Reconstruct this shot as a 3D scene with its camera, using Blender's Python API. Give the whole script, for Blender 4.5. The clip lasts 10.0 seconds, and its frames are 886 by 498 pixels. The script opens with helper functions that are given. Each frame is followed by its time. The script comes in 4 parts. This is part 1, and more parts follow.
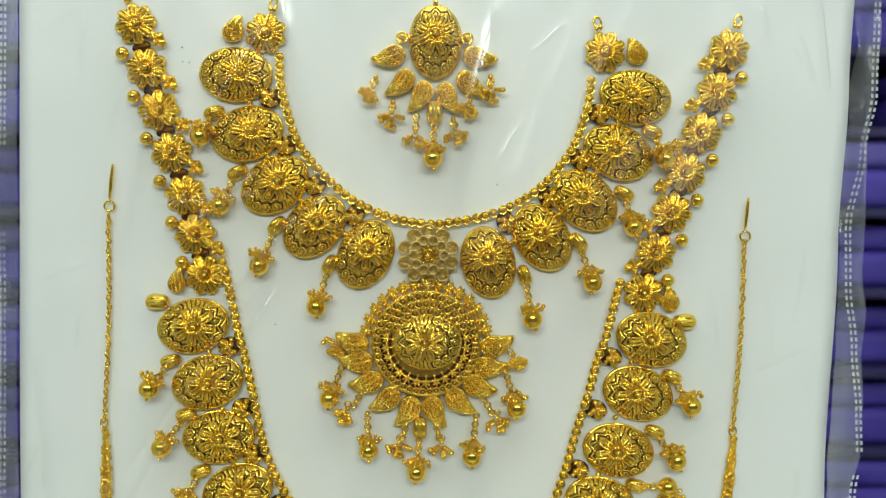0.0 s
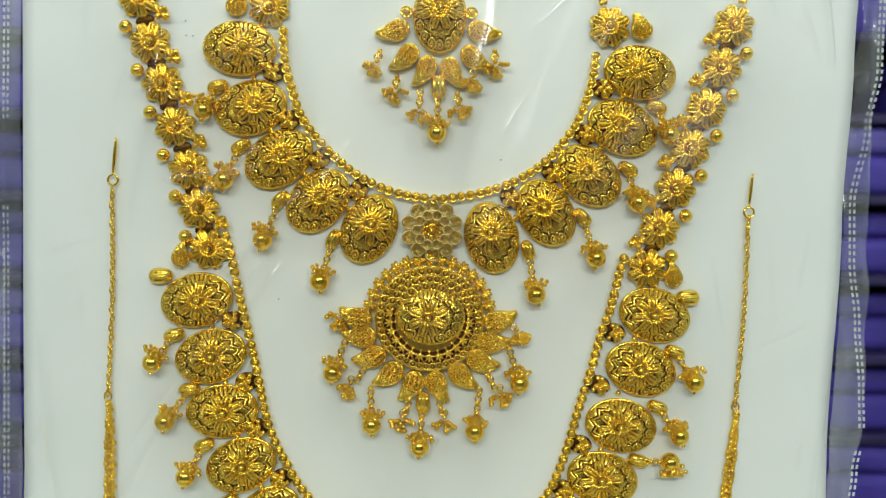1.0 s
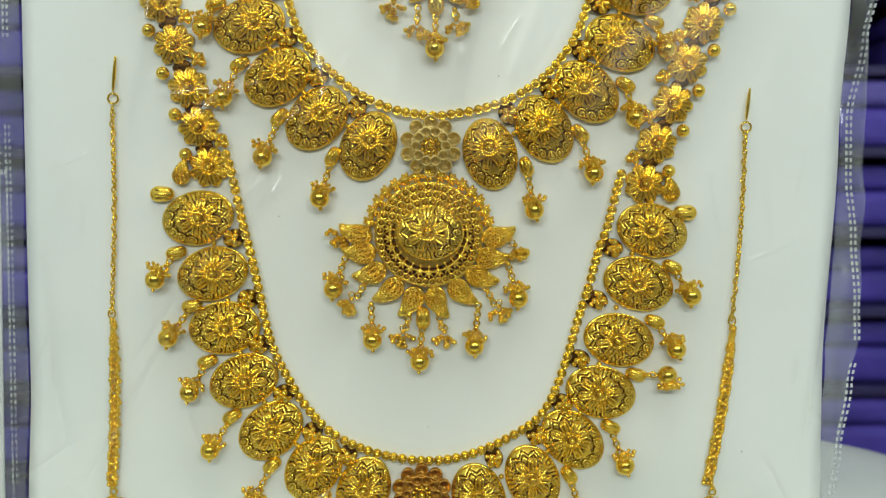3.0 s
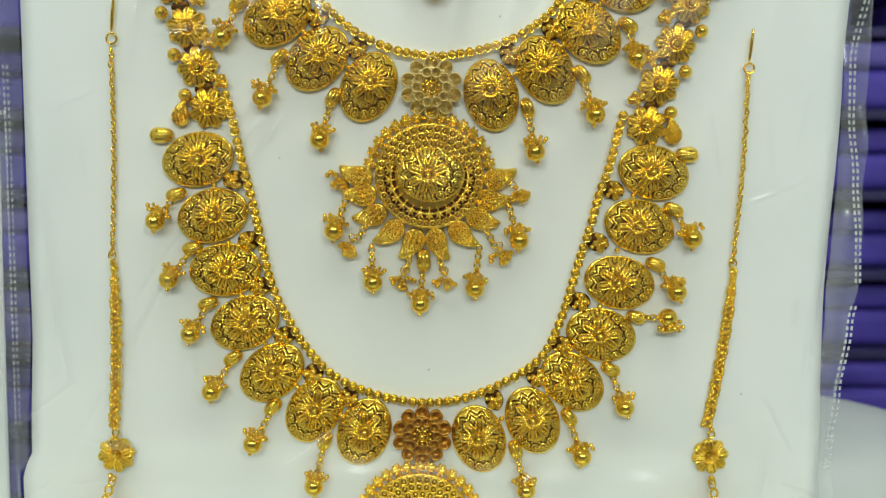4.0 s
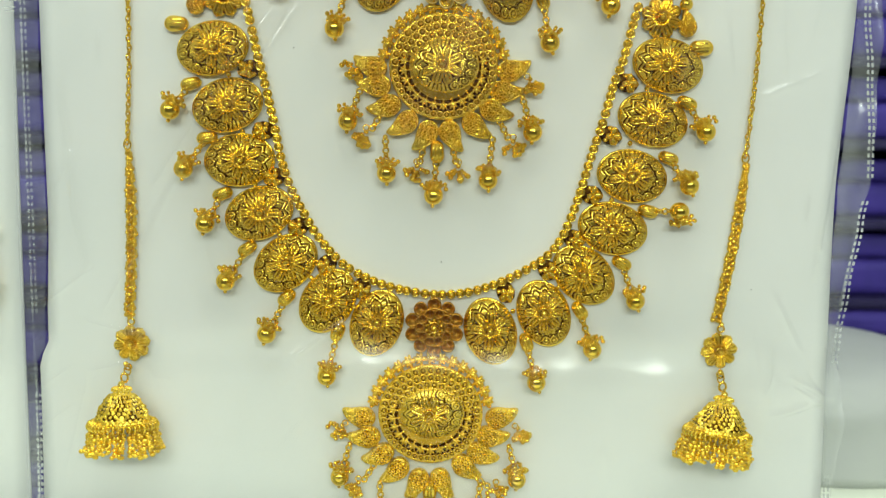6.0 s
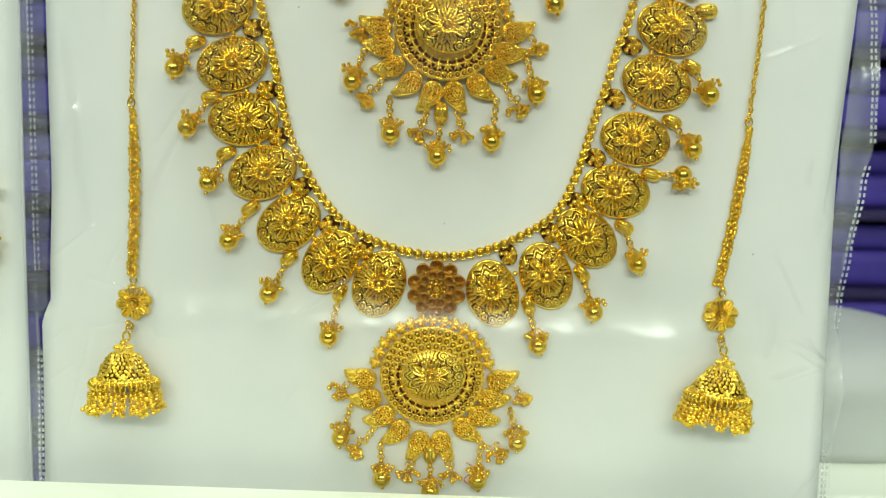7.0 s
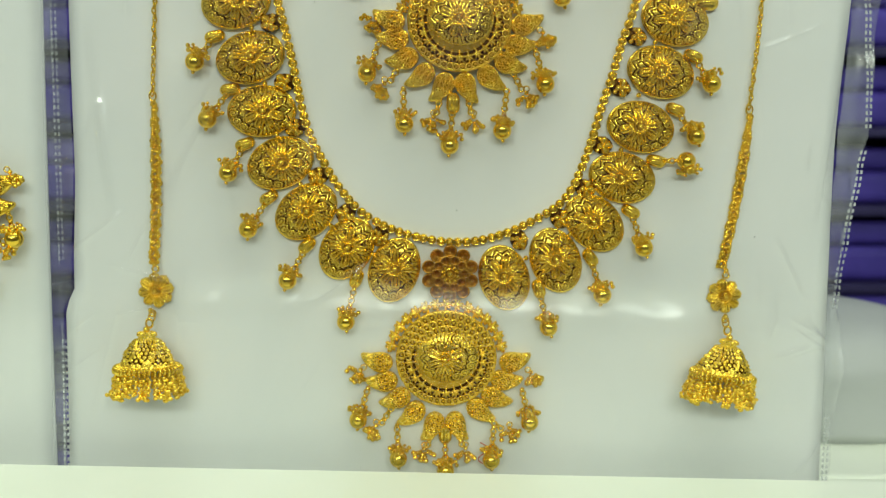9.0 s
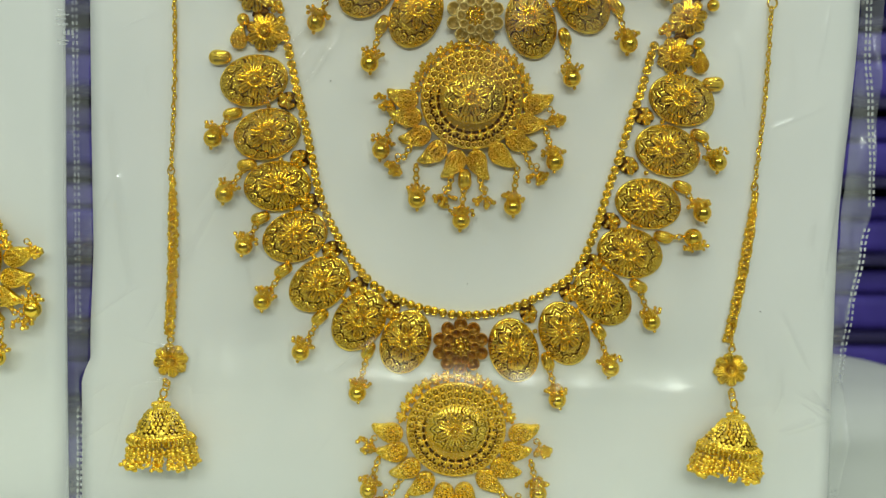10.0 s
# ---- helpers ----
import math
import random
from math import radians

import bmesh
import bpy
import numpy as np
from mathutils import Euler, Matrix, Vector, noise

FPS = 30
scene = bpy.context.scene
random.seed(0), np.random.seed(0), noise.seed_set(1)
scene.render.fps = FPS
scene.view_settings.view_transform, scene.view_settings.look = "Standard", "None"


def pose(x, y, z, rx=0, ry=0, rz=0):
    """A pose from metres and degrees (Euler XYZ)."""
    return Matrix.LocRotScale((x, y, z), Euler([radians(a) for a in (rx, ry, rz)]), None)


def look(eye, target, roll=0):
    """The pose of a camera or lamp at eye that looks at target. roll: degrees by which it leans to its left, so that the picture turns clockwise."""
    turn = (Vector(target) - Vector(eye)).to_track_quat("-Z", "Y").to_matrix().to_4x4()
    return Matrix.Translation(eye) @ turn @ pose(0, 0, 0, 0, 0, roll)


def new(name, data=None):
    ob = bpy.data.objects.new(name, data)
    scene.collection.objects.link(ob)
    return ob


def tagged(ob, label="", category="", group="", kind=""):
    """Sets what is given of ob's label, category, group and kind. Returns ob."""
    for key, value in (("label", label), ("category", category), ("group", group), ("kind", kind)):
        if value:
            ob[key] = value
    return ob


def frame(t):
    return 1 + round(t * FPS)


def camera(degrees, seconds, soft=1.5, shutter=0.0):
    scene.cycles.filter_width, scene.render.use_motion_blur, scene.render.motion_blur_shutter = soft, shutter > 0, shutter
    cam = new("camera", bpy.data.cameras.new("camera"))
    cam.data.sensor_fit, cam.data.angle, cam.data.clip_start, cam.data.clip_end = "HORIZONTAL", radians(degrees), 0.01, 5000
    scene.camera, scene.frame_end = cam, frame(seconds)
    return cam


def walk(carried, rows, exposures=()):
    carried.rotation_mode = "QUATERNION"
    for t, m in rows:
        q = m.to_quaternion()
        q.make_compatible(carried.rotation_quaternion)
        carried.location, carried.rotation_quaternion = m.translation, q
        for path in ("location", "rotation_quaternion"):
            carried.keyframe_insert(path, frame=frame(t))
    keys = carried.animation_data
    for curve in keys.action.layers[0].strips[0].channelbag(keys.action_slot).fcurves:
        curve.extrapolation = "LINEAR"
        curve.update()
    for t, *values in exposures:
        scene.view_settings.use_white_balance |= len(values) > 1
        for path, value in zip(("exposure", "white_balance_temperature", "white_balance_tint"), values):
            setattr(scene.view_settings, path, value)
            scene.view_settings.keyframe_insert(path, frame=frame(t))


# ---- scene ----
cam = camera(49.9, 10.0, 1.25)
cam.data.dof.use_dof, cam.data.dof.focus_distance, cam.data.dof.aperture_fstop = True, 0.352, 12.0
PATH = [
    (0, -0.00598, -0.00891, 0.25803, 88.552, -0.087, -0.857),
    (0.5, -0.00793, -0.00938, 0.25705, 88.563, -0.313, -0.813),
    (1, -0.00712, -0.00892, 0.25252, 87.932, -0.261, -0.822),
    (1.5, -0.00923, -0.01068, 0.24746, 87.897, -0.396, -0.847),
    (2, -0.00761, -0.01136, 0.24352, 87.321, -0.074, -0.824),
    (2.5, -0.00641, -0.01241, 0.23763, 86.973, 0.123, -0.723),
    (4, -0.00541, -0.01300, 0.22103, 84.451, 0.060, -0.579),
    (4.5, -0.00781, -0.01277, 0.21455, 84.159, 0.109, -0.436),
    (5, -0.00886, -0.01475, 0.20866, 83.240, 0.131, -0.327),
    (6.5, -0.00876, -0.01906, 0.18467, 82.442, -0.734, -0.315),
    (7, -0.01076, -0.02039, 0.17843, 82.372, -0.932, -0.366),
    (7.5, -0.01196, -0.02327, 0.17302, 82.199, -0.879, -0.452),
    (8, -0.01707, -0.02744, 0.17192, 82.031, -0.771, -0.513),
    (8.5, -0.01966, -0.03035, 0.17184, 82.034, -0.372, -0.901),
    (9, -0.02102, -0.03346, 0.17231, 82.698, -0.390, -1.184),
    (9.5, -0.02219, -0.03700, 0.18021, 83.909, -0.608, -1.240),
    (10, -0.02544, -0.03845, 0.18857, 84.794, -0.785, -1.090),
]
walk(cam, [(t, pose(x, y, z, rx, ry, rz)) for t, x, y, z, rx, ry, rz in PATH],
     [(0, -0.32, 6400, 10), (2.5, -0.32, 6430, 10), (4.5, -0.28, 6500, 9), (6.5, -0.22, 6720, 5), (7.3, -0.21, 6770, 4), (8, -0.4, 6780, 4), (8.5, -0.49, 6780, 4), (9, -0.47, 6780, 4), (10, -0.54, 6720, 7)])

# ---- light: a shop ceiling lamp, added area lamps, dim room light ----
world = bpy.data.worlds.new("room_light")
scene.world = world
world.use_nodes = True
world.node_tree.nodes["Background"].inputs[0].default_value = (0.92, 1.0, 0.95, 1)
world.node_tree.nodes["Background"].inputs[1].default_value = 0.25


def area_lamp(x, y, z, sx, sy, watts, aim):
    light = bpy.data.lights.new("area_lamp", "AREA")
    light.shape, light.size, light.size_y, light.energy = "RECTANGLE", sx, sy, watts
    light.color = (0.91, 1.0, 0.94)
    ob = new("area_lamp", light)
    ob.matrix_world = look((x, y, z), aim)


area_lamp(0.0, -0.05, 1.62, 1.5, 0.6, 17, (0, 0.1, 0.0))
# Unseen front row, added below ceiling height for film sheen and gold sparkle.
for lamp_x in (-0.85, 0.0, 0.85):
    area_lamp(lamp_x, -1.95, 1.30, 0.5, 0.3, 13, (0, 0.35, 0.15))
# Two unseen side strips, added for streaks on the film's creases.
area_lamp(-1.35, -0.7, 1.15, 0.10, 0.9, 3, (0, 0.35, 0.2))
area_lamp(1.30, -0.6, 1.25, 0.10, 0.9, 3, (0, 0.35, 0.2))
# Unseen lamp added to brighten the shelves and bowl behind.
area_lamp(0.3, 1.05, 1.6, 1.6, 0.3, 6, (0.3, 1.2, 0.0))


# ---- materials ----
def node_mat(name):
    k = bpy.data.materials.new(name)
    k.use_nodes = True
    nt = k.node_tree
    return k, nt, nt.nodes["Principled BSDF"]


def noise_node(nt, scale, detail=4.0, coords="Object"):
    tc = nt.nodes.new("ShaderNodeTexCoord")
    n = nt.nodes.new("ShaderNodeTexNoise")
    n.inputs["Scale"].default_value, n.inputs["Detail"].default_value = scale, detail
    nt.links.new(tc.outputs[coords], n.inputs["Vector"])
    return n


def ramp(nt, src, c0, c1, lo=0.35, hi=0.65):
    r = nt.nodes.new("ShaderNodeValToRGB")
    r.color_ramp.elements[0].position, r.color_ramp.elements[1].position = lo, hi
    r.color_ramp.elements[0].color, r.color_ramp.elements[1].color = (*c0, 1), (*c1, 1)
    nt.links.new(src, r.inputs[0])
    return r


def bump(nt, src, b, strength, distance):
    n = nt.nodes.new("ShaderNodeBump")
    n.inputs["Strength"].default_value, n.inputs["Distance"].default_value = strength, distance
    nt.links.new(src, n.inputs["Height"])
    nt.links.new(n.outputs[0], b.inputs["Normal"])


def surface(name, c0, c1, rough, metal=0.0, scale=60.0, fine=900.0, relief=0.0001, rough_var=0.06, strength=0.4):
    """A colour that varies at one scale, gloss and fine relief that vary at another."""
    k, nt, b = node_mat(name)
    n = noise_node(nt, scale)
    r = ramp(nt, n.outputs[0], c0, c1)
    nt.links.new(r.outputs[0], b.inputs["Base Color"])
    f = noise_node(nt, fine, 3.0)
    m = nt.nodes.new("ShaderNodeMapRange")
    m.inputs["To Min"].default_value, m.inputs["To Max"].default_value = rough - rough_var, rough + rough_var
    nt.links.new(f.outputs[0], m.inputs[0])
    nt.links.new(m.outputs[0], b.inputs["Roughness"])
    b.inputs["Metallic"].default_value = metal
    bump(nt, f.outputs[0], b, strength, relief)
    return k


GOLD = surface("antique_gold", (0.91, 0.59, 0.058), (0.96, 0.69, 0.10), 0.20, 1.0, 260, 700, 0.00012, 0.08, 0.12)
GOLD_POLISHED = surface("polished_gold", (0.92, 0.60, 0.06), (0.97, 0.69, 0.10), 0.14, 1.0, 200, 900, 0.00003, 0.04, 0.12)
GOLD_MATT = surface("matt_yellow_gold", (0.94, 0.61, 0.055), (0.98, 0.70, 0.10), 0.28, 1.0, 300, 800, 0.00016, 0.08, 0.12)
GOLD_BROWN = surface("red_brown_gold", (0.50, 0.25, 0.03), (0.66, 0.38, 0.06), 0.30, 1.0, 300, 700, 0.0001, 0.08, 0.12)
# Next three: tarnish and recess shade of the relief, both put into colour.
GOLD_GROUND = surface("shaded_gold_ground", (0.32, 0.17, 0.018), (0.45, 0.26, 0.03), 0.32, 1.0, 500, 700, 0.0001, 0.08, 0.12)
GOLD_CREVICE = surface("shaded_tarnish_gold", (0.075, 0.032, 0.004), (0.13, 0.058, 0.007), 0.42, 1.0, 500, 700, 0.0001, 0.08, 0.12)
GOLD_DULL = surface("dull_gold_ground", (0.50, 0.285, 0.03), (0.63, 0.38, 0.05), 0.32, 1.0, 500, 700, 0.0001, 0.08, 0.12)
# The film's reflection over the short necklace's flower is put into this pale gold.
GOLD_PALE = surface("film_paled_gold", (0.62, 0.47, 0.17), (0.78, 0.62, 0.27), 0.36, 1.0, 400, 700, 0.0001, 0.08, 0.12)
CARD = surface("white_card", (0.74, 0.76, 0.74), (0.80, 0.81, 0.79), 0.55, 0.0, 14, 700, 0.00004, 0.05, 0.25)
WHITE = surface("white_plastic", (0.85, 0.90, 0.75), (0.88, 0.92, 0.79), 0.35, 0.0, 9, 300, 0.00005, 0.05, 0.2)
DARK = surface("dark_violet_paint", (0.022, 0.017, 0.075), (0.035, 0.027, 0.11), 0.5, 0.0, 8)
PURPLE = surface("purple_velvet", (0.045, 0.03, 0.26), (0.09, 0.06, 0.44), 0.6, 0.0, 12, 400, 0.0002)
PURPLE_LIGHT = surface("lilac_paper", (0.09, 0.07, 0.34), (0.14, 0.11, 0.44), 0.5, 0.0, 12, 400, 0.0002)
WALL = surface("painted_wall", (0.27, 0.27, 0.26), (0.33, 0.33, 0.31), 0.7, 0.0, 2, 90, 0.0005)
GREY = surface("light_grey_plastic", (0.46, 0.48, 0.46), (0.52, 0.54, 0.52), 0.4, 0.0, 9, 300, 0.00005, 0.05, 0.2)
FLOOR = surface("pale_floor", (0.44, 0.42, 0.38), (0.52, 0.50, 0.46), 0.5, 0.0, 3, 60, 0.0005)
CEILING = surface("white_ceiling", (0.70, 0.70, 0.68), (0.76, 0.76, 0.73), 0.8, 0.0, 2, 60, 0.0005)
THREAD = surface("red_thread", (0.45, 0.08, 0.05), (0.55, 0.12, 0.08), 0.7)


def film(name, milky, gloss_rough, index=1.5):
    """Clear plastic film: looks straight through, with Fresnel gloss and a little haze."""
    k = bpy.data.materials.new(name)
    k.use_nodes = True
    nt = k.node_tree
    nt.nodes.remove(nt.nodes["Principled BSDF"])
    clear, gloss, haze = (nt.nodes.new("ShaderNodeBsdf" + n) for n in ("Transparent", "Glossy", "Diffuse"))
    clear.inputs[0].default_value = (0.985, 0.99, 0.985, 1)
    gloss.inputs["Roughness"].default_value = gloss_rough
    haze.inputs[0].default_value = (0.85, 0.88, 0.88, 1)
    mix_a, mix_b = nt.nodes.new("ShaderNodeMixShader"), nt.nodes.new("ShaderNodeMixShader")
    n = noise_node(nt, 1.0, 5.0)
    mp = nt.nodes.new("ShaderNodeMapping")
    mp.inputs["Rotation"].default_value, mp.inputs["Scale"].default_value = (0, radians(24), 0), (45, 10, 9)
    nt.links.new(n.inputs["Vector"].links[0].from_socket, mp.inputs["Vector"])
    nt.links.new(mp.outputs[0], n.inputs["Vector"])
    m = nt.nodes.new("ShaderNodeMapRange")
    m.inputs["From Min"].default_value, m.inputs["From Max"].default_value = 0.4, 0.75
    m.inputs["To Min"].default_value, m.inputs["To Max"].default_value = milky * 0.4, milky * 1.9
    nt.links.new(n.outputs[0], m.inputs[0])
    nt.links.new(m.outputs[0], mix_a.inputs[0])
    nt.links.new(clear.outputs[0], mix_a.inputs[1])
    nt.links.new(haze.outputs[0], mix_a.inputs[2])
    fr = nt.nodes.new("ShaderNodeFresnel")
    fr.inputs[0].default_value = index
    nt.links.new(fr.outputs[0], mix_b.inputs[0])
    nt.links.new((clear if milky == 0 else mix_a).outputs[0], mix_b.inputs[1])
    nt.links.new(gloss.outputs[0], mix_b.inputs[2])
    nt.links.new(mix_b.outputs[0], nt.nodes["Material Output"].inputs[0])
    return k


def creased_film():
    """Clear film whose creases, marked on the mesh, are hazier and more glossy than its flat parts."""
    k = film("crinkled_film", 0.004, 0.2, 1.2)
    nt = k.node_tree
    at = nt.nodes.new("ShaderNodeAttribute")
    at.attribute_name = "crease"
    fr = next(n for n in nt.nodes if n.type == "FRESNEL")
    gl = next(n for n in nt.nodes if n.type == "BSDF_GLOSSY")
    for lo, hi, socket in ((1.32, 1.8, fr.inputs[0]), (0.27, 0.10, gl.inputs["Roughness"])):
        m = nt.nodes.new("ShaderNodeMapRange")
        m.inputs["To Min"].default_value, m.inputs["To Max"].default_value = lo, hi
        nt.links.new(at.outputs["Fac"], m.inputs[0])
        nt.links.new(m.outputs[0], socket)
    return k


FILM = film("clear_film", 0.0, 0.15, 1.06)
FILM_FRONT = creased_film()
FILM_SEAL = film("sealed_film", 0.15, 0.14)
FILM_MILKY = film("milky_film", 0.24, 0.2)
EMBOSSED = film("embossed_film", 0.38, 0.25)

# ---- building helpers ----
MM = 0.001
WORLD_OF = {}
UP = Matrix.Rotation(math.pi / 2, 4, "X")      # local z comes out of the card


def thing(name, base, label, category, group="", kind=""):
    ob = new(name)
    ob.empty_display_size = 0.01
    ob.location = base
    WORLD_OF[ob] = Matrix.Translation(base)
    return tagged(ob, label, category, group, kind)


def put(name, mesh, parent, world_matrix, label=""):
    """One part: a mesh under a thing or under another part."""
    ob = new(name, mesh)
    WORLD_OF[ob] = world_matrix
    if parent is None:
        ob.matrix_basis = world_matrix
    else:
        ob.parent = parent
        ob.matrix_basis = WORLD_OF[parent].inverted() @ world_matrix
    if label:
        tagged(ob, label)
    return ob


CARD_Y = 0.350


def on_card(p, turn=0.0, lift=0.0, scale=(1, 1, 1), plane=CARD_Y):
    """The pose of a piece that lies on the card at p = (x, z), turned in its plane by radians, raised by millimetres."""
    return (Matrix.Translation((p[0], plane - lift * MM, p[1])) @ UP @ Matrix.Rotation(turn, 4, "Z")
            @ Matrix.Diagonal((*scale, 1)))


def mesh_of(name, verts, faces, material, smooth=True, scale=MM):
    me = bpy.data.meshes.new(name)
    me.from_pydata([(x * scale, y * scale, z * scale) for x, y, z in verts], [], faces)
    if smooth:
        me.polygons.foreach_set("use_smooth", [True] * len(me.polygons))
    me.materials.append(material)
    me.update()
    return me


def two_tone(me, is_ground, material):
    """The recessed ground of a relief is coloured for tarnish and recess shade, the raised ornament is polished."""
    me.materials.append(material)
    me.polygons.foreach_set("material_index", [1 if is_ground(q.center[0] / MM, q.center[1] / MM, q.center[2] / MM) else 0 for q in me.polygons])
    return me


def ball_geo(r, c=(0, 0, 0), seg=10, rings=6, squash=(1, 1, 1)):
    v, f = [], []
    for i in range(rings + 1):
        a = math.pi * i / rings
        for j in range(seg):
            b = 2 * math.pi * j / seg
            v.append((c[0] + r * squash[0] * math.sin(a) * math.cos(b), c[1] + r * squash[1] * math.sin(a) * math.sin(b),
                      c[2] + r * squash[2] * math.cos(a)))
    for i in range(rings):
        for j in range(seg):
            f.append((i * seg + j, (i + 1) * seg + j, (i + 1) * seg + (j + 1) % seg, i * seg + (j + 1) % seg))
    return v, f


def ring_geo(r, t, c=(0, 0, 0), seg=12, tube=6, squash=(1, 1), axis="z"):
    v, f = [], []
    for i in range(seg):
        a = 2 * math.pi * i / seg
        for j in range(tube):
            b = 2 * math.pi * j / tube
            x, y, z = (r + t * math.cos(b)) * math.cos(a) * squash[0], (r + t * math.cos(b)) * math.sin(a) * squash[1], t * math.sin(b)
            if axis == "x":
                x, y, z = z, y, x
            elif axis == "y":
                x, y, z = x, z, y
            v.append((c[0] + x, c[1] + y, c[2] + z))
    for i in range(seg):
        for j in range(tube):
            k, l = (i + 1) % seg, (j + 1) % tube
            f.append((i * tube + j, k * tube + j, k * tube + l, i * tube + l))
    return v, f


def join_geo(*geos):
    v, f = [], []
    for gv, gf in geos:
        n = len(v)
        v += gv
        f += [tuple(i + n for i in face) for face in gf]
    return v, f


def lathe_geo(profile, seg=24, axis="z", relief=None):
    v, f = [], []
    for i, (r, h) in enumerate(profile):
        for j in range(seg):
            a = 2 * math.pi * j / seg
            q = r + (relief(a, h) if relief else 0.0)
            v.append((q * math.cos(a), q * math.sin(a), h) if axis == "z" else (q * math.cos(a), h, q * math.sin(a)))
    for i in range(len(profile) - 1):
        for j in range(seg):
            k = (j + 1) % seg
            f.append((i * seg + j, i * seg + k, (i + 1) * seg + k, (i + 1) * seg + j))
    return v, f


def relief_geo(outline, height, nr, na, skirt=True):
    """A raised plate: outline(angle) is its radius, height(r, angle, x, y) its surface, r from 0 at the middle to 1 at the rim."""
    v, f = [(0, 0, height(0.0, 0.0, 0.0, 0.0))], []
    for i in range(1, nr + 1):
        r = i / nr
        for j in range(na):
            a = 2 * math.pi * j / na
            x, y = r * outline(a) * math.cos(a), r * outline(a) * math.sin(a)
            v.append((x, y, height(r, a, x, y)))
    for j in range(na):
        f.append((0, 1 + j, 1 + (j + 1) % na))
    for i in range(nr - 1):
        for j in range(na):
            k = (j + 1) % na
            f.append((1 + i * na + j, 1 + (i + 1) * na + j, 1 + (i + 1) * na + k, 1 + i * na + k))
    if skirt:
        n, last = len(v), 1 + (nr - 1) * na
        v += [(x * 0.97, y * 0.97, 0.0) for x, y, _ in v[last:last + na]]
        for j in range(na):
            k = (j + 1) % na
            f.append((last + j, n + j, n + k, last + k))
    return v, f


def leaf_geo(length, width, rise, ribs=3, nu=12, nv=10, start=0.0, base=None, peak=0.66, tilt=0.0):
    """A ribbed petal along +x from start; base(x, y) is the surface that it lies on."""
    v, f = [], []
    for i in range(nu + 1):
        u = i / nu
        w = width / 2 * (0.28 + 0.72 * math.sin(math.pi / 2 * min(1.0, u / peak)))
        if u > peak:
            w *= math.sqrt(max(0.0, 1 - ((u - peak) / (1 - peak)) ** 2.6))
        for j in range(nv + 1):
            s = 2 * j / nv - 1
            x, y = start + length * u - 0.07 * length * s * s * u, w * s
            body = math.sqrt(max(0.0, 1 - s * s)) * min(1.0, 4.5 * (1 - u) + 0.25) * min(1.0, 0.45 + 2.5 * u)
            z = rise * body * (0.82 + 0.18 * math.cos(ribs * math.pi * s)) + tilt * u
            v.append((x, y, z + (base(x, y) if base else 0.0)))
    m = nv + 1
    for i in range(nu):
        for j in range(nv):
            f.append((i * m + j, (i + 1) * m + j, (i + 1) * m + j + 1, i * m + j + 1))
    return v, f


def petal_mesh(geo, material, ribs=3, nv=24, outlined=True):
    """A petal with polished ribs; tarnish and gap shade are coloured into grooves and outline."""
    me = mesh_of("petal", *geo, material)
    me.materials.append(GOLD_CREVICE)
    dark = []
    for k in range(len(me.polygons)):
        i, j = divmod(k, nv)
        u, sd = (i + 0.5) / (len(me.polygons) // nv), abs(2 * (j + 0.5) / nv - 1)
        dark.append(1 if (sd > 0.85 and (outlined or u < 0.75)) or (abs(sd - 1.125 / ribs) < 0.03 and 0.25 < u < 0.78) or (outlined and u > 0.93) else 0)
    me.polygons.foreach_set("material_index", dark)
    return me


def turned(geo, angle, shift=(0, 0, 0), scale=1.0):
    c, s = math.cos(angle), math.sin(angle)
    return [(scale * (x * c - y * s) + shift[0], scale * (x * s + y * c) + shift[1], scale * z + shift[2]) for x, y, z in geo[0]], geo[1]


def ridge(d, w):
    return math.exp(-(d / w) ** 2)


def box(name, x0, x1, y0, y1, z0, z1, material, bevel=0.0, parent=None):
    bm = bmesh.new()
    bmesh.ops.create_cube(bm, size=1)
    bmesh.ops.transform(bm, matrix=Matrix.LocRotScale(((x0 + x1) / 2, (y0 + y1) / 2, (z0 + z1) / 2), None,
                                                      (x1 - x0, y1 - y0, z1 - z0)), verts=bm.verts)
    if bevel:
        bmesh.ops.bevel(bm, geom=bm.edges, offset=bevel, segments=3, affect="EDGES", profile=0.5)
    me = bpy.data.meshes.new(name)
    bm.to_mesh(me)
    bm.free()
    me.materials.append(material)
    return put(name, me, parent, Matrix.Identity(4))


# ---- the setting ----
def structure(ob, label, category):
    return tagged(ob, label, category, kind="structure")


structure(box("floor", -2.2, 2.2, -2.2, 2.2, -0.92, -0.9, FLOOR), "plain pale shop floor", "floor")
structure(box("ceiling", -2.2, 2.2, -2.2, 2.2, 1.7, 1.72, CEILING), "plain white shop ceiling", "ceiling")
structure(box("wall_north", -2.2, 2.2, 2.2, 2.22, -0.9, 1.7, DARK), "dark painted back wall of the shop", "wall")
structure(box("wall_south", -2.2, 2.2, -2.22, -2.2, -0.9, 1.7, WALL), "plain grey shop wall", "wall")
structure(box("wall_east", 2.2, 2.22, -2.2, 2.2, -0.9, 1.7, WALL), "plain grey shop wall", "wall")
structure(box("wall_west", -2.22, -2.2, -2.2, 2.2, -0.9, 1.7, WALL), "plain grey shop wall", "wall")

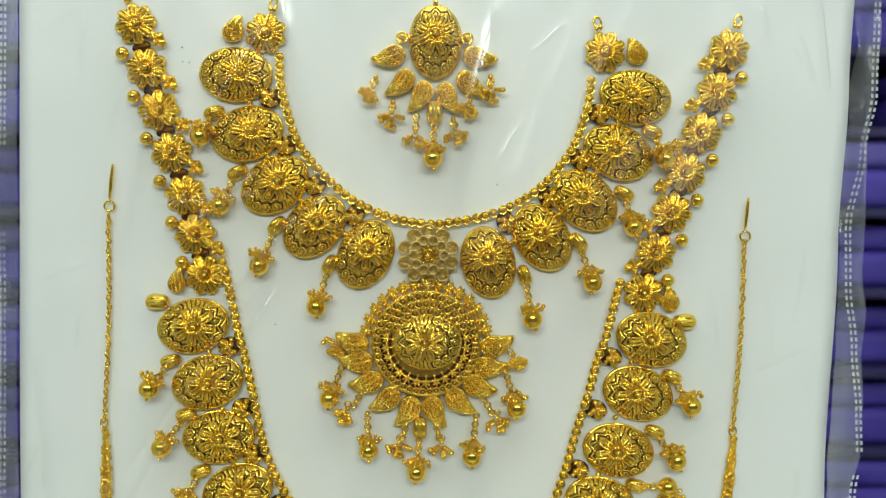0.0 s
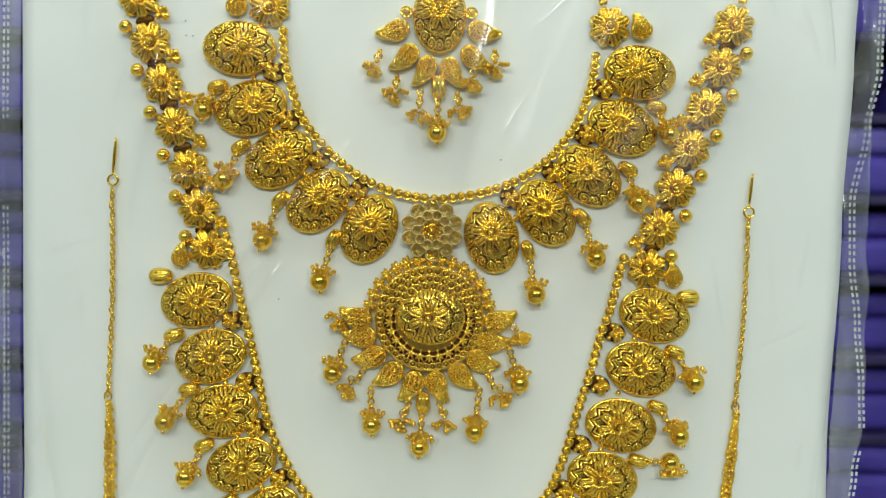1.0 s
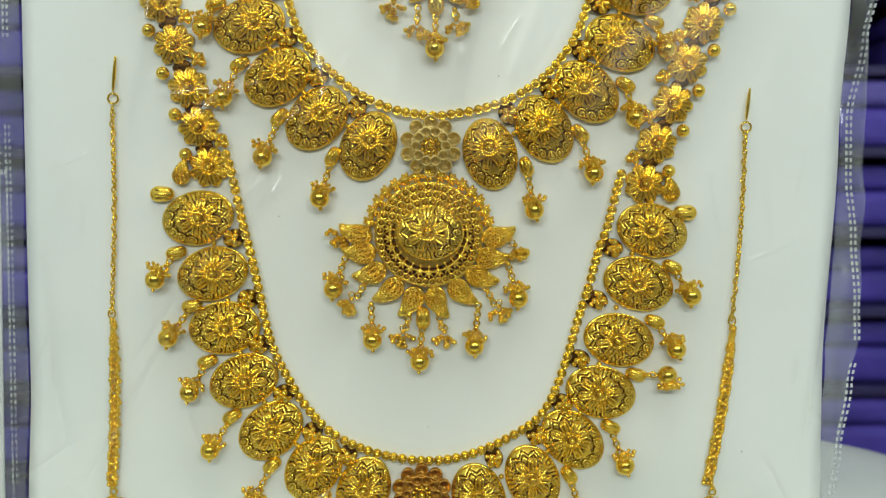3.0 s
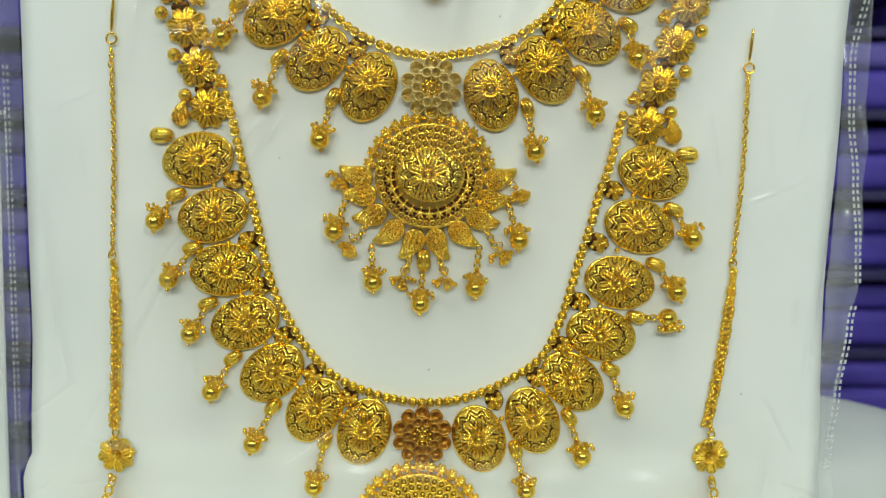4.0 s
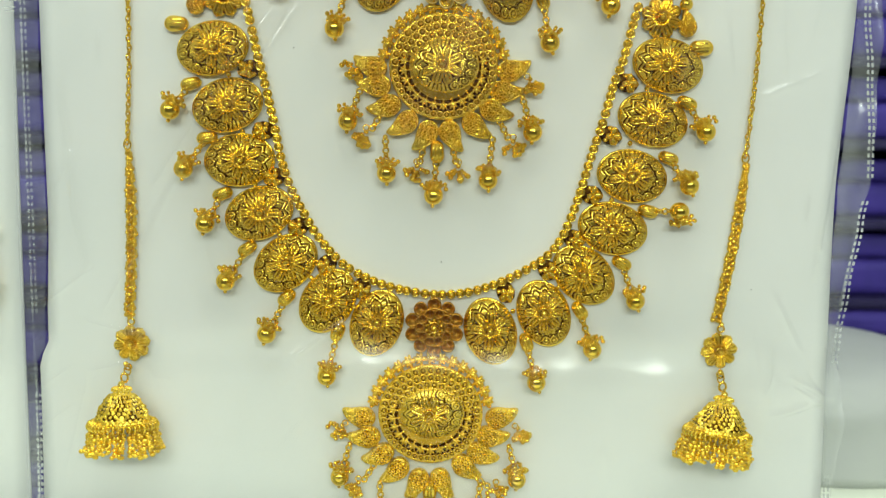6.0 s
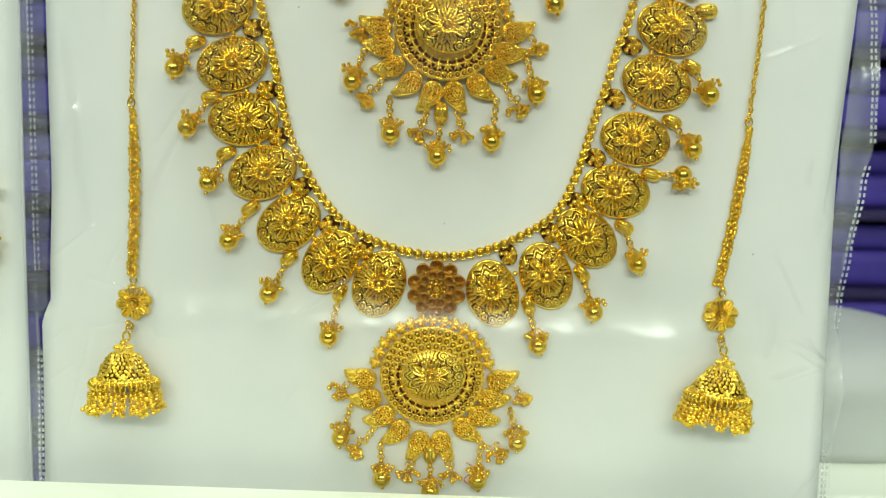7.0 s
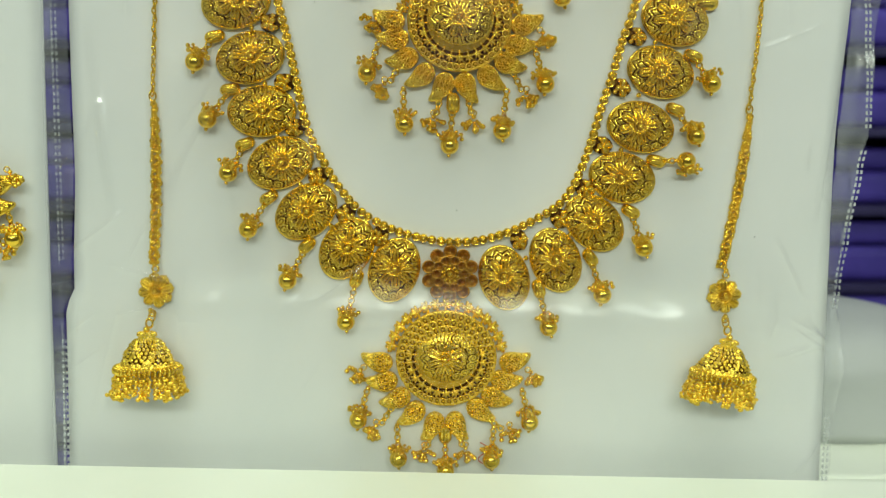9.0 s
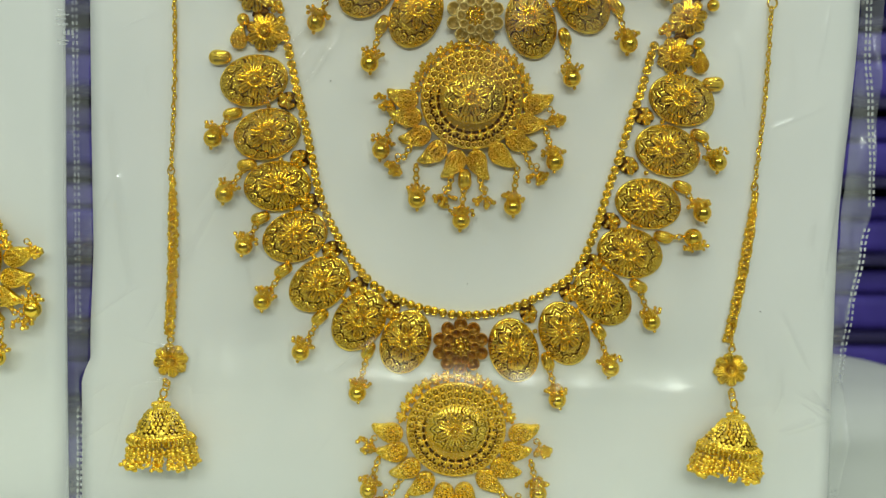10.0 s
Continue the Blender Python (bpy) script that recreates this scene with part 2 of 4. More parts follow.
counter = thing("display_counter", (0, 0.7, -0.9), "white plastic display counter with a smooth top", "counter")
box("counter_top", -0.9, 0.9, 0.15, 0.42, -0.06, -0.03, WHITE, 0.004, counter)
box("counter_step", -0.9, 0.9, 0.336, 0.42, -0.03, 0.0, WHITE, 0.003, counter)
box("side_top", 0.165, 0.9, 0.4205, 0.72, -0.03, 0.0, WHITE, 0.004, counter)
box("counter_body", -0.87, 0.87, 0.18, 0.40, -0.9, -0.06, WALL, 0.0, counter)
box("side_body", 0.19, 0.87, 0.401, 0.69, -0.9, -0.03, WALL, 0.0, counter)

# ---- pieces of the jewellery, each mesh built once ----
OVAL_A, OVAL_B, OVAL_H = 13.8, 10.3, 4.3


def dome_height(x, y):
    r = min(1.0, math.hypot(x / OVAL_A, y / OVAL_B))
    return 0.9 + OVAL_H * (1 - r ** 2.6) ** 0.62


SCROLLS = [(0.80 * math.cos(radians(d)), 0.80 * math.sin(radians(d)), 1 if i % 2 else -1) for i, d in enumerate(range(-69, 70, 23))]


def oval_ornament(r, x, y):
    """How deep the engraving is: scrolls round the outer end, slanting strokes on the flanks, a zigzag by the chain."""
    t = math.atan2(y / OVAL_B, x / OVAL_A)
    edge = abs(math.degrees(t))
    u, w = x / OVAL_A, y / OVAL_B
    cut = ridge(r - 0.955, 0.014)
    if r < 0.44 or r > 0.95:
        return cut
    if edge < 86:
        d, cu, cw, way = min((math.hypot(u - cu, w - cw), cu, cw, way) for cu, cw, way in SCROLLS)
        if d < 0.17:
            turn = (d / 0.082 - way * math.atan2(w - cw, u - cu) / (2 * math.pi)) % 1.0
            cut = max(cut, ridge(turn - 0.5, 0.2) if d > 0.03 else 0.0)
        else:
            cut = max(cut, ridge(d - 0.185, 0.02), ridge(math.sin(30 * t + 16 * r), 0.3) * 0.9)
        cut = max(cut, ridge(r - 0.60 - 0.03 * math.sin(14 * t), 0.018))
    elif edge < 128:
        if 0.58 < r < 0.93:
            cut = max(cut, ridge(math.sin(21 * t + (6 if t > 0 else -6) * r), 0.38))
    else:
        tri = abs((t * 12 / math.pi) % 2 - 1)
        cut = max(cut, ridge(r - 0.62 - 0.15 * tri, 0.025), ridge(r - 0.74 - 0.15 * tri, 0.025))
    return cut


def oval_relief(r, a, x, y):
    return 1.2 + OVAL_H * (1 - min(1.0, r) ** 2.6) ** 0.62 - 0.4 * oval_ornament(r, x, y)


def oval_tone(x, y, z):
    """0: polished ridge, 1: duller ground, 2: tarnished groove; recess shade is in the colour of 1 and 2."""
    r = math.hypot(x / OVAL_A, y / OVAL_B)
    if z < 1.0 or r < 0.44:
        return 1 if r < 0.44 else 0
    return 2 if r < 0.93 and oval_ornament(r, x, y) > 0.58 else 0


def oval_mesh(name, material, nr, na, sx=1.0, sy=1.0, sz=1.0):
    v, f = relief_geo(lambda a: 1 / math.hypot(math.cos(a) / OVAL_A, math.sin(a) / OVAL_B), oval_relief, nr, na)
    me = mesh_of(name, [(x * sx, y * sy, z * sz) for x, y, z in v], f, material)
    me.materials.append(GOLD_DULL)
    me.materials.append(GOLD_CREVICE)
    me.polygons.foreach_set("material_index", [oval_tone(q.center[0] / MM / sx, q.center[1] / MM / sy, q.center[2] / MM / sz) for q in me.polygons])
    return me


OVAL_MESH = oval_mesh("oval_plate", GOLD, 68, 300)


def oval_petals(offset, count):
    """Petals that follow the dome, round a middle that lies offset millimetres towards the chain."""
    made = []
    for i in range(count):
        a = 2 * math.pi * (i + 0.5) / count
        reach = 8.3 + 0.7 * abs(math.cos(a)) - 0.6 * abs(math.sin(a))
        c, s = math.cos(a), math.sin(a)
        geo = leaf_geo(reach - 1.3, 4.7, 1.9, 3, 14, 24, 1.3, lambda x, y: dome_height(x * c - y * s - offset, x * s + y * c) + 0.1)
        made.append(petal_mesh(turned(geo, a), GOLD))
    return made


PETALS_CHOKER, PETALS_LONG = oval_petals(2.2, 8), oval_petals(1.2, 8)
EYE_MESH = mesh_of("eye", *join_geo(ball_geo(1.15, (0, 0, 0.5), 12, 8), ring_geo(1.55, 0.32, (0, 0, 0.1), 18, 6)), GOLD_POLISHED)
BEAD_MESH = mesh_of("bead", *join_geo(lathe_geo([(0.0, -1.5), (1.4, -1.2), (1.9, 0.0), (1.75, 0.75), (1.5, 0.8), (1.2, 0.35), (1.1, 0.6), (0.95, 1.4), (0.5, 1.9), (0.0, 2.0)], 16)), GOLD)
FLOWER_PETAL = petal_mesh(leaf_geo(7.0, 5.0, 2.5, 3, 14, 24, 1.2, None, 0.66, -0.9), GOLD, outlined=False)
# Dark metal plates; their colour also holds the shade of the gaps.
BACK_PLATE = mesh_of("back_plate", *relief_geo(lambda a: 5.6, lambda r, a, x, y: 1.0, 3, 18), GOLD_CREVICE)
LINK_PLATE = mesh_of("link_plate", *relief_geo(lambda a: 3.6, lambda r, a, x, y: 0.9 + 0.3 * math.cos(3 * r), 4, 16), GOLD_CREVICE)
PLAIN_BALL = mesh_of("ball", *ball_geo(2.5, (0, 0, 2.3), 18, 12), GOLD_POLISHED)
DROP_BALL = mesh_of("ball", *ball_geo(3.7, (0, 0, 0), 26, 16, (1, 1.02, 1)), GOLD_POLISHED)
LEAF_BEAD = mesh_of("leaf_bead", *relief_geo(lambda a: 3.2 + 0.7 * math.cos(2 * a) + 0.3 * math.cos(a),
                    lambda r, a, x, y: 0.6 + 2.8 * math.sqrt(max(0, 1 - r * r)) + 0.24 * math.cos(y * 3.4) * (1 - r ** 3), 14, 36), GOLD)
TREFOIL = mesh_of("trefoil_leaf", *join_geo(*[turned(leaf_geo(3.3, 2.6, 1.4, 1, 8, 8, 0.0), a, (-0.6, 0, 1.2)) for a in (0, 1.1, -1.1)],
                                            ball_geo(1.05, (-1.3, 0, 1.6), 8, 6)), GOLD)
GRANULE = mesh_of("granule", *ball_geo(1.05, (0, 0, 1.0), 10, 7), GOLD)
LOOP = mesh_of("loop", *join_geo(ring_geo(1.7, 0.55, (0, 1.6, 1.3), 14, 7, (0.8, 1.2)), ball_geo(1.0, (0.8, -0.4, 1.2)), ball_geo(0.9, (-0.8, -0.6, 1.2))), GOLD)
JUMP_RING = mesh_of("jump_ring", *ring_geo(1.05, 0.42, (0, 0, 0), 12, 6), GOLD)


def granule_cap(seed):
    """Ring and tiny balls on top of a drop's ball, +y away from it."""
    rnd = random.Random(seed)
    geos = [ring_geo(2.3, 0.45, (0, 2.65, 0), 16, 6, (1, 1), "y"), lathe_geo([(2.4, 2.6), (1.7, 3.6), (0.8, 4.2), (0.5, 5.0)], 10, "y")]
    for i in range(11):
        a = 2 * math.pi * i / 11 + rnd.uniform(-0.2, 0.2)
        q, h = rnd.uniform(2.8, 4.3), rnd.uniform(2.2, 4.4)
        geos.append(ball_geo(0.85, (q * math.cos(a), h, 0.75 * q * math.sin(a)), 8, 6))
        geos.append(ball_geo(0.7, (0.6 * q * math.cos(a), h + 0.9, 0.6 * q * math.sin(a)), 6, 4))
    return mesh_of("granule_cap", *join_geo(*geos), GOLD)


def granule_fan(seed):
    """A loose bunch of tiny balls on wires, hanging along -y."""
    rnd = random.Random(seed)
    geos = [ring_geo(1.0, 0.28, (0, 3.6, 0), 12, 5), ball_geo(0.9, (0, 2.2, 0), 8, 6)]
    for i in range(11):
        a = radians(-90 + rnd.uniform(-85, 85))
        for q, s in ((1.6, 0.7), (2.8, 0.75), (rnd.uniform(3.8, 4.9), 0.98)):
            geos.append(ball_geo(s, (q * math.cos(a) * 0.9, 1.6 + q * math.sin(a), rnd.uniform(-1.2, 1.2)), 8, 6))
    return mesh_of("jingle_drop", *join_geo(*geos), GOLD)


CAPS, FANS = [granule_cap(i) for i in range(4)], [granule_fan(10 + i) for i in range(4)]
TIP = mesh_of("tip", *ball_geo(0.8, (0, -4.1, 0), 8, 6), GOLD)


def paisley(material, seed):
    def outline(a):
        d = (a + math.pi) % (2 * math.pi) - math.pi
        return 4.1 + 2.6 * math.exp(-(d / 0.42) ** 2) + 0.5 * math.cos(2 * a)

    def height(r, a, x, y):
        z = 1.0 + 2.5 * math.sqrt(max(0.0, 1 - r ** 2.2)) + 0.6 * ridge(r - 0.92, 0.05)
        if r < 0.86:
            row = round(y / 1.45)
            cx = (round(x / 1.7 - 0.5 * (row % 2)) + 0.5 * (row % 2)) * 1.7
            d = math.hypot(x - cx, y - row * 1.45)
            z += 0.8 * ridge(d - 0.5, 0.27) + 0.35 * math.sin(3.1 * x + seed) * math.sin(2.7 * y + 2 * seed)
        return z
    v, f = relief_geo(outline, height, 26, 84)
    way = -1 if seed % 2 else 1
    me = mesh_of("paisley", [(x, y + 0.055 * max(0.0, x) ** 2 * way, z) for x, y, z in v], f, material)

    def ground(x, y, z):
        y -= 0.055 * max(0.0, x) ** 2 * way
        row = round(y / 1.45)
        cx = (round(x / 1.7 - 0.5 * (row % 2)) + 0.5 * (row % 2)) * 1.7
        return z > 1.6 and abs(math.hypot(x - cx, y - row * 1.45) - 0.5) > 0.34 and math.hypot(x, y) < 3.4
    # Tarnish and shade between the scrolls are put into the ground's colour.
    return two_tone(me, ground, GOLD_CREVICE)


PAISLEYS = {GOLD: [paisley(GOLD, 1), paisley(GOLD, 2)], GOLD_MATT: [paisley(GOLD_MATT, 1), paisley(GOLD_MATT, 2)]}


def spline(points, step):
    """Evenly spaced points along a smooth curve through the given ones, with the direction at each."""
    p = [Vector(q) for q in points]
    p = [2 * p[0] - p[1]] + p + [2 * p[-1] - p[-2]]
    fine = []
    for i in range(1, len(p) - 2):
        for k in range(24):
            t = k / 24
            fine.append(0.5 * (2 * p[i] + (p[i + 1] - p[i - 1]) * t + (2 * p[i - 1] - 5 * p[i] + 4 * p[i + 1] - p[i + 2]) * t * t
                               + (3 * p[i] - p[i - 1] - 3 * p[i + 1] + p[i + 2]) * t ** 3))
    fine.append(p[-2])
    out, run = [(fine[0], (fine[1] - fine[0]).normalized())], 0.0
    for a, b in zip(fine, fine[1:]):
        run += (b - a).length
        if run >= step:
            run -= step
            out.append((b, (b - a).normalized()))
    return out


def flower(parent, p, turn, size=1.0, petals=8, name="flower"):
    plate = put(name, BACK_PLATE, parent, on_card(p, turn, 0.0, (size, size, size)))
    for i in range(petals):
        put("petal", FLOWER_PETAL, plate, on_card(p, turn + 2 * math.pi * i / petals, 1.2, (size, size, size)))
    put("flower_eye", EYE_MESH, plate, on_card(p, turn, 2.7, (size, size, size)))


def oval(parent, flower_at, outward, offset, petals, scale=(1, 1, 1)):
    turn = math.atan2(outward[1], outward[0])
    p = (flower_at[0] + outward[0] * offset * MM * scale[0], flower_at[1] + outward[1] * offset * MM * scale[0])
    plate = put("oval_medallion", OVAL_MESH, parent, on_card(p, turn, 0.0, scale))
    here = on_card(flower_at, turn, 0.0, scale)
    for mesh in petals:
        put("petal", mesh, plate, here)
    put("flower_eye", EYE_MESH, plate, on_card(flower_at, turn, scale[2] * (dome_height(-offset, 0) + 1.1), (1.25, 1.25, 1.2)))


def drop(parent, bead_at, ball_at, k, with_bead=True, lift=4.2, path=None):
    """A leaf-shaped bead, a few links and a round hollow ball with its granule cap."""
    dx, dz = bead_at[0] - ball_at[0], bead_at[1] - ball_at[1]
    length = math.hypot(dx, dz) / MM
    turn = math.atan2(dz, dx)
    lean = turn - math.pi / 2
    if with_bead:
        put("leaf_bead", LEAF_BEAD, parent, on_card(bead_at, math.atan2(*reversed(Vector(bead_at) - nearest(path, bead_at))), 0.3, (1.08, 1.0, 1)))
    body = put("drop", DROP_BALL, parent, on_card(ball_at, lean * 0.35, lift), "polished hollow gold ball")
    here = on_card(ball_at, lean * 0.6, lift)
    put("granule_cap", CAPS[k % 4], body, here @ Matrix.Scale(1.12, 4))
    put("tip", TIP, body, on_card(ball_at, lean * 0.3 + 0.25 * math.sin(3 * k), lift))
    n = 0
    q = 5.2
    while q < length - 2.2:
        at = (ball_at[0] + dx * q / length, ball_at[1] + dz * q / length)
        put("link", JUMP_RING if n % 2 == 0 else GRANULE, body, on_card(at, lean, 2.6 if n % 2 == 0 else 1.6))
        q += 1.7
        n += 1


def bunch(parent, p, k, hang=None, turn=0.0):
    body = put("jingle_drop", FANS[k % 4], parent, on_card(p, turn, 2.4, (1.1, 1.1, 1.1)))
    if hang:
        dx, dz = hang[0] - p[0], hang[1] - p[1]
        length = math.hypot(dx, dz) / MM
        q, n = 4.4, 0
        while q < length - 3.0:
            put("link", GRANULE if n % 2 else JUMP_RING, body, on_card((p[0] + dx * q / length, p[1] + dz * q / length), 0, 1.6 if n % 2 else 2.6))
            q += 1.7
            n += 1


def chain_of_beads(parent, points, step=3.45):
    path = spline(points, step * MM)
    for p, way in path:
        put("bead", BEAD_MESH, parent, on_card(p, math.atan2(way[1], way[0]), 1.7))
    return path


def nearest(path, p):
    return min((q for q, _ in path), key=lambda q: (q - Vector(p)).length)


def ovals_on(parent, places, path, offset, petals):
    normals = []
    for p in places:
        d = (Vector(p) - nearest(path, p)).normalized()
        normals.append(d)
        oval(parent, p, d, offset, petals)
    return normals


def infill(parent, a, b, path, k):
    """Leaf cluster and granules that fill the gap between two ovals beside the chain."""
    mid = (Vector(a) + Vector(b)) / 2
    q = nearest(path, mid)
    d = (mid - q).normalized()
    side = Vector((-d[1], d[0]))
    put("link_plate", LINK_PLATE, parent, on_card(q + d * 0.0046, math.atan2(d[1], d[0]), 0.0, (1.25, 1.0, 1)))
    put("trefoil_leaf", TREFOIL, parent, on_card(q + d * 0.0052, math.atan2(d[1], d[0]) + 0.4, 0.8, (1.25, 1.25, 1.2)))
    for along, across in ((3.2, 2.3), (3.2, -2.3), (8.0, 0.4), (12.5, 0.0)):
        put("granule", GRANULE, parent, on_card(q + d * along * MM + side * across * MM, 0, 0.7))


# ---- round pendant ----
DISC_R = 20.6


def disc_height(r):
    return 2.2 + 2.6 * math.sqrt(max(0.0, 1 - (r / 26.0) ** 2))


def disc_relief(r, a, x, y):
    q = r * DISC_R
    return disc_height(q) + 0.7 * ridge(q - 20.0, 0.5) * (0.7 + 0.3 * math.sin(70 * a)) + 0.25 * ridge(q - 16.9, 0.3) - 0.3 * ridge(q - 18.4, 0.8)


def pendant_meshes(material):
    sx, sy = 12.9 / OVAL_A, 10.5 / OVAL_B
    kit = {
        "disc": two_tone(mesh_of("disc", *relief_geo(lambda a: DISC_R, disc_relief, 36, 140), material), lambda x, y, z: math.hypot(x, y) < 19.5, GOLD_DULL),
        # Discs added inside ringlets and behind lotuses, recess shade put into their colour.
        "ringlet": two_tone(mesh_of("ringlet", *join_geo(relief_geo(lambda a: 1.05, lambda r, a, x, y: 0.2, 2, 12), ring_geo(1.22, 0.36, (0, 0, 0.4), 14, 6), ball_geo(0.55, (0, 0, 0.4), 8, 6)), material),
                            lambda x, y, z: z < 0.21 and math.hypot(x, y) < 1.1, GOLD_GROUND),
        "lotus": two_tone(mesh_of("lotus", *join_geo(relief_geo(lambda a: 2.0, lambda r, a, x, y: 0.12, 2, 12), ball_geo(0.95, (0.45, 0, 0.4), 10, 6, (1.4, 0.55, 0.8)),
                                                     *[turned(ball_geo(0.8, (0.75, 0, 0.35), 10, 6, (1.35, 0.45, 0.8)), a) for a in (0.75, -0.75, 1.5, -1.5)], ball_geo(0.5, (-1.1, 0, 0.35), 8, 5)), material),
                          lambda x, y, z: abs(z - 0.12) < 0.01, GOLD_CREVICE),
        "crest": mesh_of("crest_leaf", *join_geo(ball_geo(1.5, (0.5, 0, 1.5), 12, 7, (1.35, 0.7, 0.8)), *[turned(ball_geo(1.2, (0.9, 0, 1.4), 10, 6, (1.25, 0.62, 0.8)), a, (-0.4, 0, 0)) for a in (0.9, -0.9, 1.7, -1.7)],
                                                 ball_geo(0.9, (-1.6, 0, 1.4), 8, 6)), material),
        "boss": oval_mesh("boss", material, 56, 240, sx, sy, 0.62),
    }
    return kit


PENDANT = {GOLD: pendant_meshes(GOLD), GOLD_MATT: pendant_meshes(GOLD_MATT)}


def round_pendant(parent, c, material, paisleys, balls, bunches, tear, wide=1.0):
    kit = PENDANT[material]
    disc = put("pendant_disc", kit["disc"], parent, on_card(c, 0, 0, (1, 0.97, 1)), "round repousse gold pendant disc")

    def at(q, deg):
        return (c[0] + q * MM * math.cos(radians(deg)), c[1] + 0.97 * q * MM * math.sin(radians(deg)))

    for q, lo, hi, n in ((18.4, 5, 175, 19), (15.4, 16, 164, 15), (12.5, 30, 150, 10)):
        for i in range(n):
            d = lo + (hi - lo) * i / (n - 1)
            put("ringlet", kit["ringlet"], disc, on_card(at(q, d), radians(d), disc_height(q) - 0.1, (1.14, 1.14, 1.2)))
    for i in range(22):
        d = 188 + 164 * i / 21
        put("ringlet", kit["ringlet"], disc, on_card(at(18.5, d), radians(d), disc_height(18.5), (0.98, 0.98, 1.1)))
    for i in range(15):
        d = 172 + 196 * i / 14
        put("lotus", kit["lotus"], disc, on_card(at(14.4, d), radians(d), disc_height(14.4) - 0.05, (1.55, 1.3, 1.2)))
    lift = disc_height(10) - 0.7
    put("boss", kit["boss"], disc, on_card((c[0] + 0.0006, c[1] + 0.0006), 0, lift))
    middle = (c[0] - 0.0005, c[1] + 0.0006)
    for mesh in PETALS_LONG:
        put("petal", mesh, disc, on_card(middle, 0, lift + 0.1, (12.9 / OVAL_A, 10.5 / OVAL_B, 0.64)))
    put("flower_eye", EYE_MESH, disc, on_card(middle, 0, lift + 0.62 * dome_height(-1.2, 0) + 0.9, (1.2, 1.2, 1.2)))
    for i in range(15):
        d = 12 + 156 * i / 14
        put("crest_leaf", kit["crest"], parent, on_card(at(23.0, d), radians(d + (80 if d > 90 else -80)), 0.2, (1.15, 1.2, 1.2)))
    for i, p in enumerate(paisleys):
        out = (Vector(p) - Vector(c)).normalized()
        a = math.atan2(out[1], out[0]) + (-0.05 if i < 5 else 0.05)
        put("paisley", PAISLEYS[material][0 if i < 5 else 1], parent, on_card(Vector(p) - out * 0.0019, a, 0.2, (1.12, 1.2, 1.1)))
    put("leaf_bead", LEAF_BEAD, parent, on_card(tear, -math.pi / 2, 1.5, (1.15, 1.1, 1.1)))
    hang_at = [0, 2, 4.5, 7, 9]
    for k, p in enumerate(balls):
        i = hang_at[k]
        a, b = paisleys[int(i)], paisleys[min(9, int(i + 0.5))]
        h = tear if k == 2 else ((Vector(a) * 0.35 + Vector(b) * 0.35 + Vector(p) * 0.3))
        drop(parent, h, p, k, False, 3.9)
    for k, p in enumerate(bunches):
        h = None
        if 0 < k < 5:
            h = min(paisleys, key=lambda q: (Vector(q) - Vector(p)).length)
        bunch(parent, p, k, h, {0: -0.9, 5: 0.9}.get(k, 0.0))


def filigree_flower(parent, c, material):
    def height(r, a, x, y):
        return 2.2 + 0.8 * r ** 1.8 + 0.35 * abs(math.sin(5 * a)) * r
    bowl = put("filigree_flower", mesh_of("bowl", *relief_geo(lambda a: 7.4 + 0.4 * abs(math.sin(5 * a)), height, 12, 100), material), parent, on_card(c), "openwork flower with cupped petals")

    def cup(r, deep):
        geos = [relief_geo(lambda a: r, lambda q, a, x, y: 1.4 + deep * q * q, 6, 20), ring_geo(r, 0.30, (0, 0, 1.4 + deep), 20, 6)]
        geos += [ball_geo(0.34, (x * r, 0, 1.9), 6, 4) for x in (-0.4, 0, 0.4)]
        return mesh_of("cup_petal", *join_geo(*geos), material)
    outer, inner = cup(2.5, 2.0), cup(1.75, 1.3)
    for i in range(10):
        a = radians(18 + 36 * i)
        put("cup_petal", outer, bowl, on_card((c[0] + 9.0 * MM * math.cos(a), c[1] + 9.0 * MM * math.sin(a)), a, 0))
        b = radians(36 * i)
        put("cup_petal", inner, bowl, on_card((c[0] + 5.7 * MM * math.cos(b), c[1] + 5.7 * MM * math.sin(b)), b, 1.6))
        put("granule", GRANULE, bowl, on_card((c[0] + 3.2 * MM * math.cos(a), c[1] + 3.2 * MM * math.sin(a)), 0, 2.9, (0.8, 0.8, 0.9)))
    put("flower_eye", EYE_MESH, bowl, on_card(c, 0, 3.6, (1.35, 1.35, 1.4)))


# ---- long necklace ----
LONG_FLOWERS = ([(-0.115, 0.3325), (-0.1112, 0.3161), (-0.1067, 0.3007), (-0.102, 0.285), (-0.097, 0.2691), (-0.0934, 0.2544), (-0.0897, 0.2393)],
                [(0.1068, 0.3239), (0.1023, 0.3083), (0.0967, 0.2929), (0.0909, 0.2779), (0.0855, 0.2629), (0.0796, 0.2479), (0.0751, 0.2326)])
LONG_OVALS = ([(-0.093, 0.2203), (-0.0879, 0.1992), (-0.0837, 0.1782), (-0.0767, 0.1581), (-0.0669, 0.139), (-0.0509, 0.1244), (-0.0321, 0.1158)],
              [(0.077, 0.2152), (0.072, 0.1948), (0.0647, 0.1731), (0.0579, 0.1529), (0.0473, 0.1351), (0.0325, 0.12), (0.0118, 0.1128)])
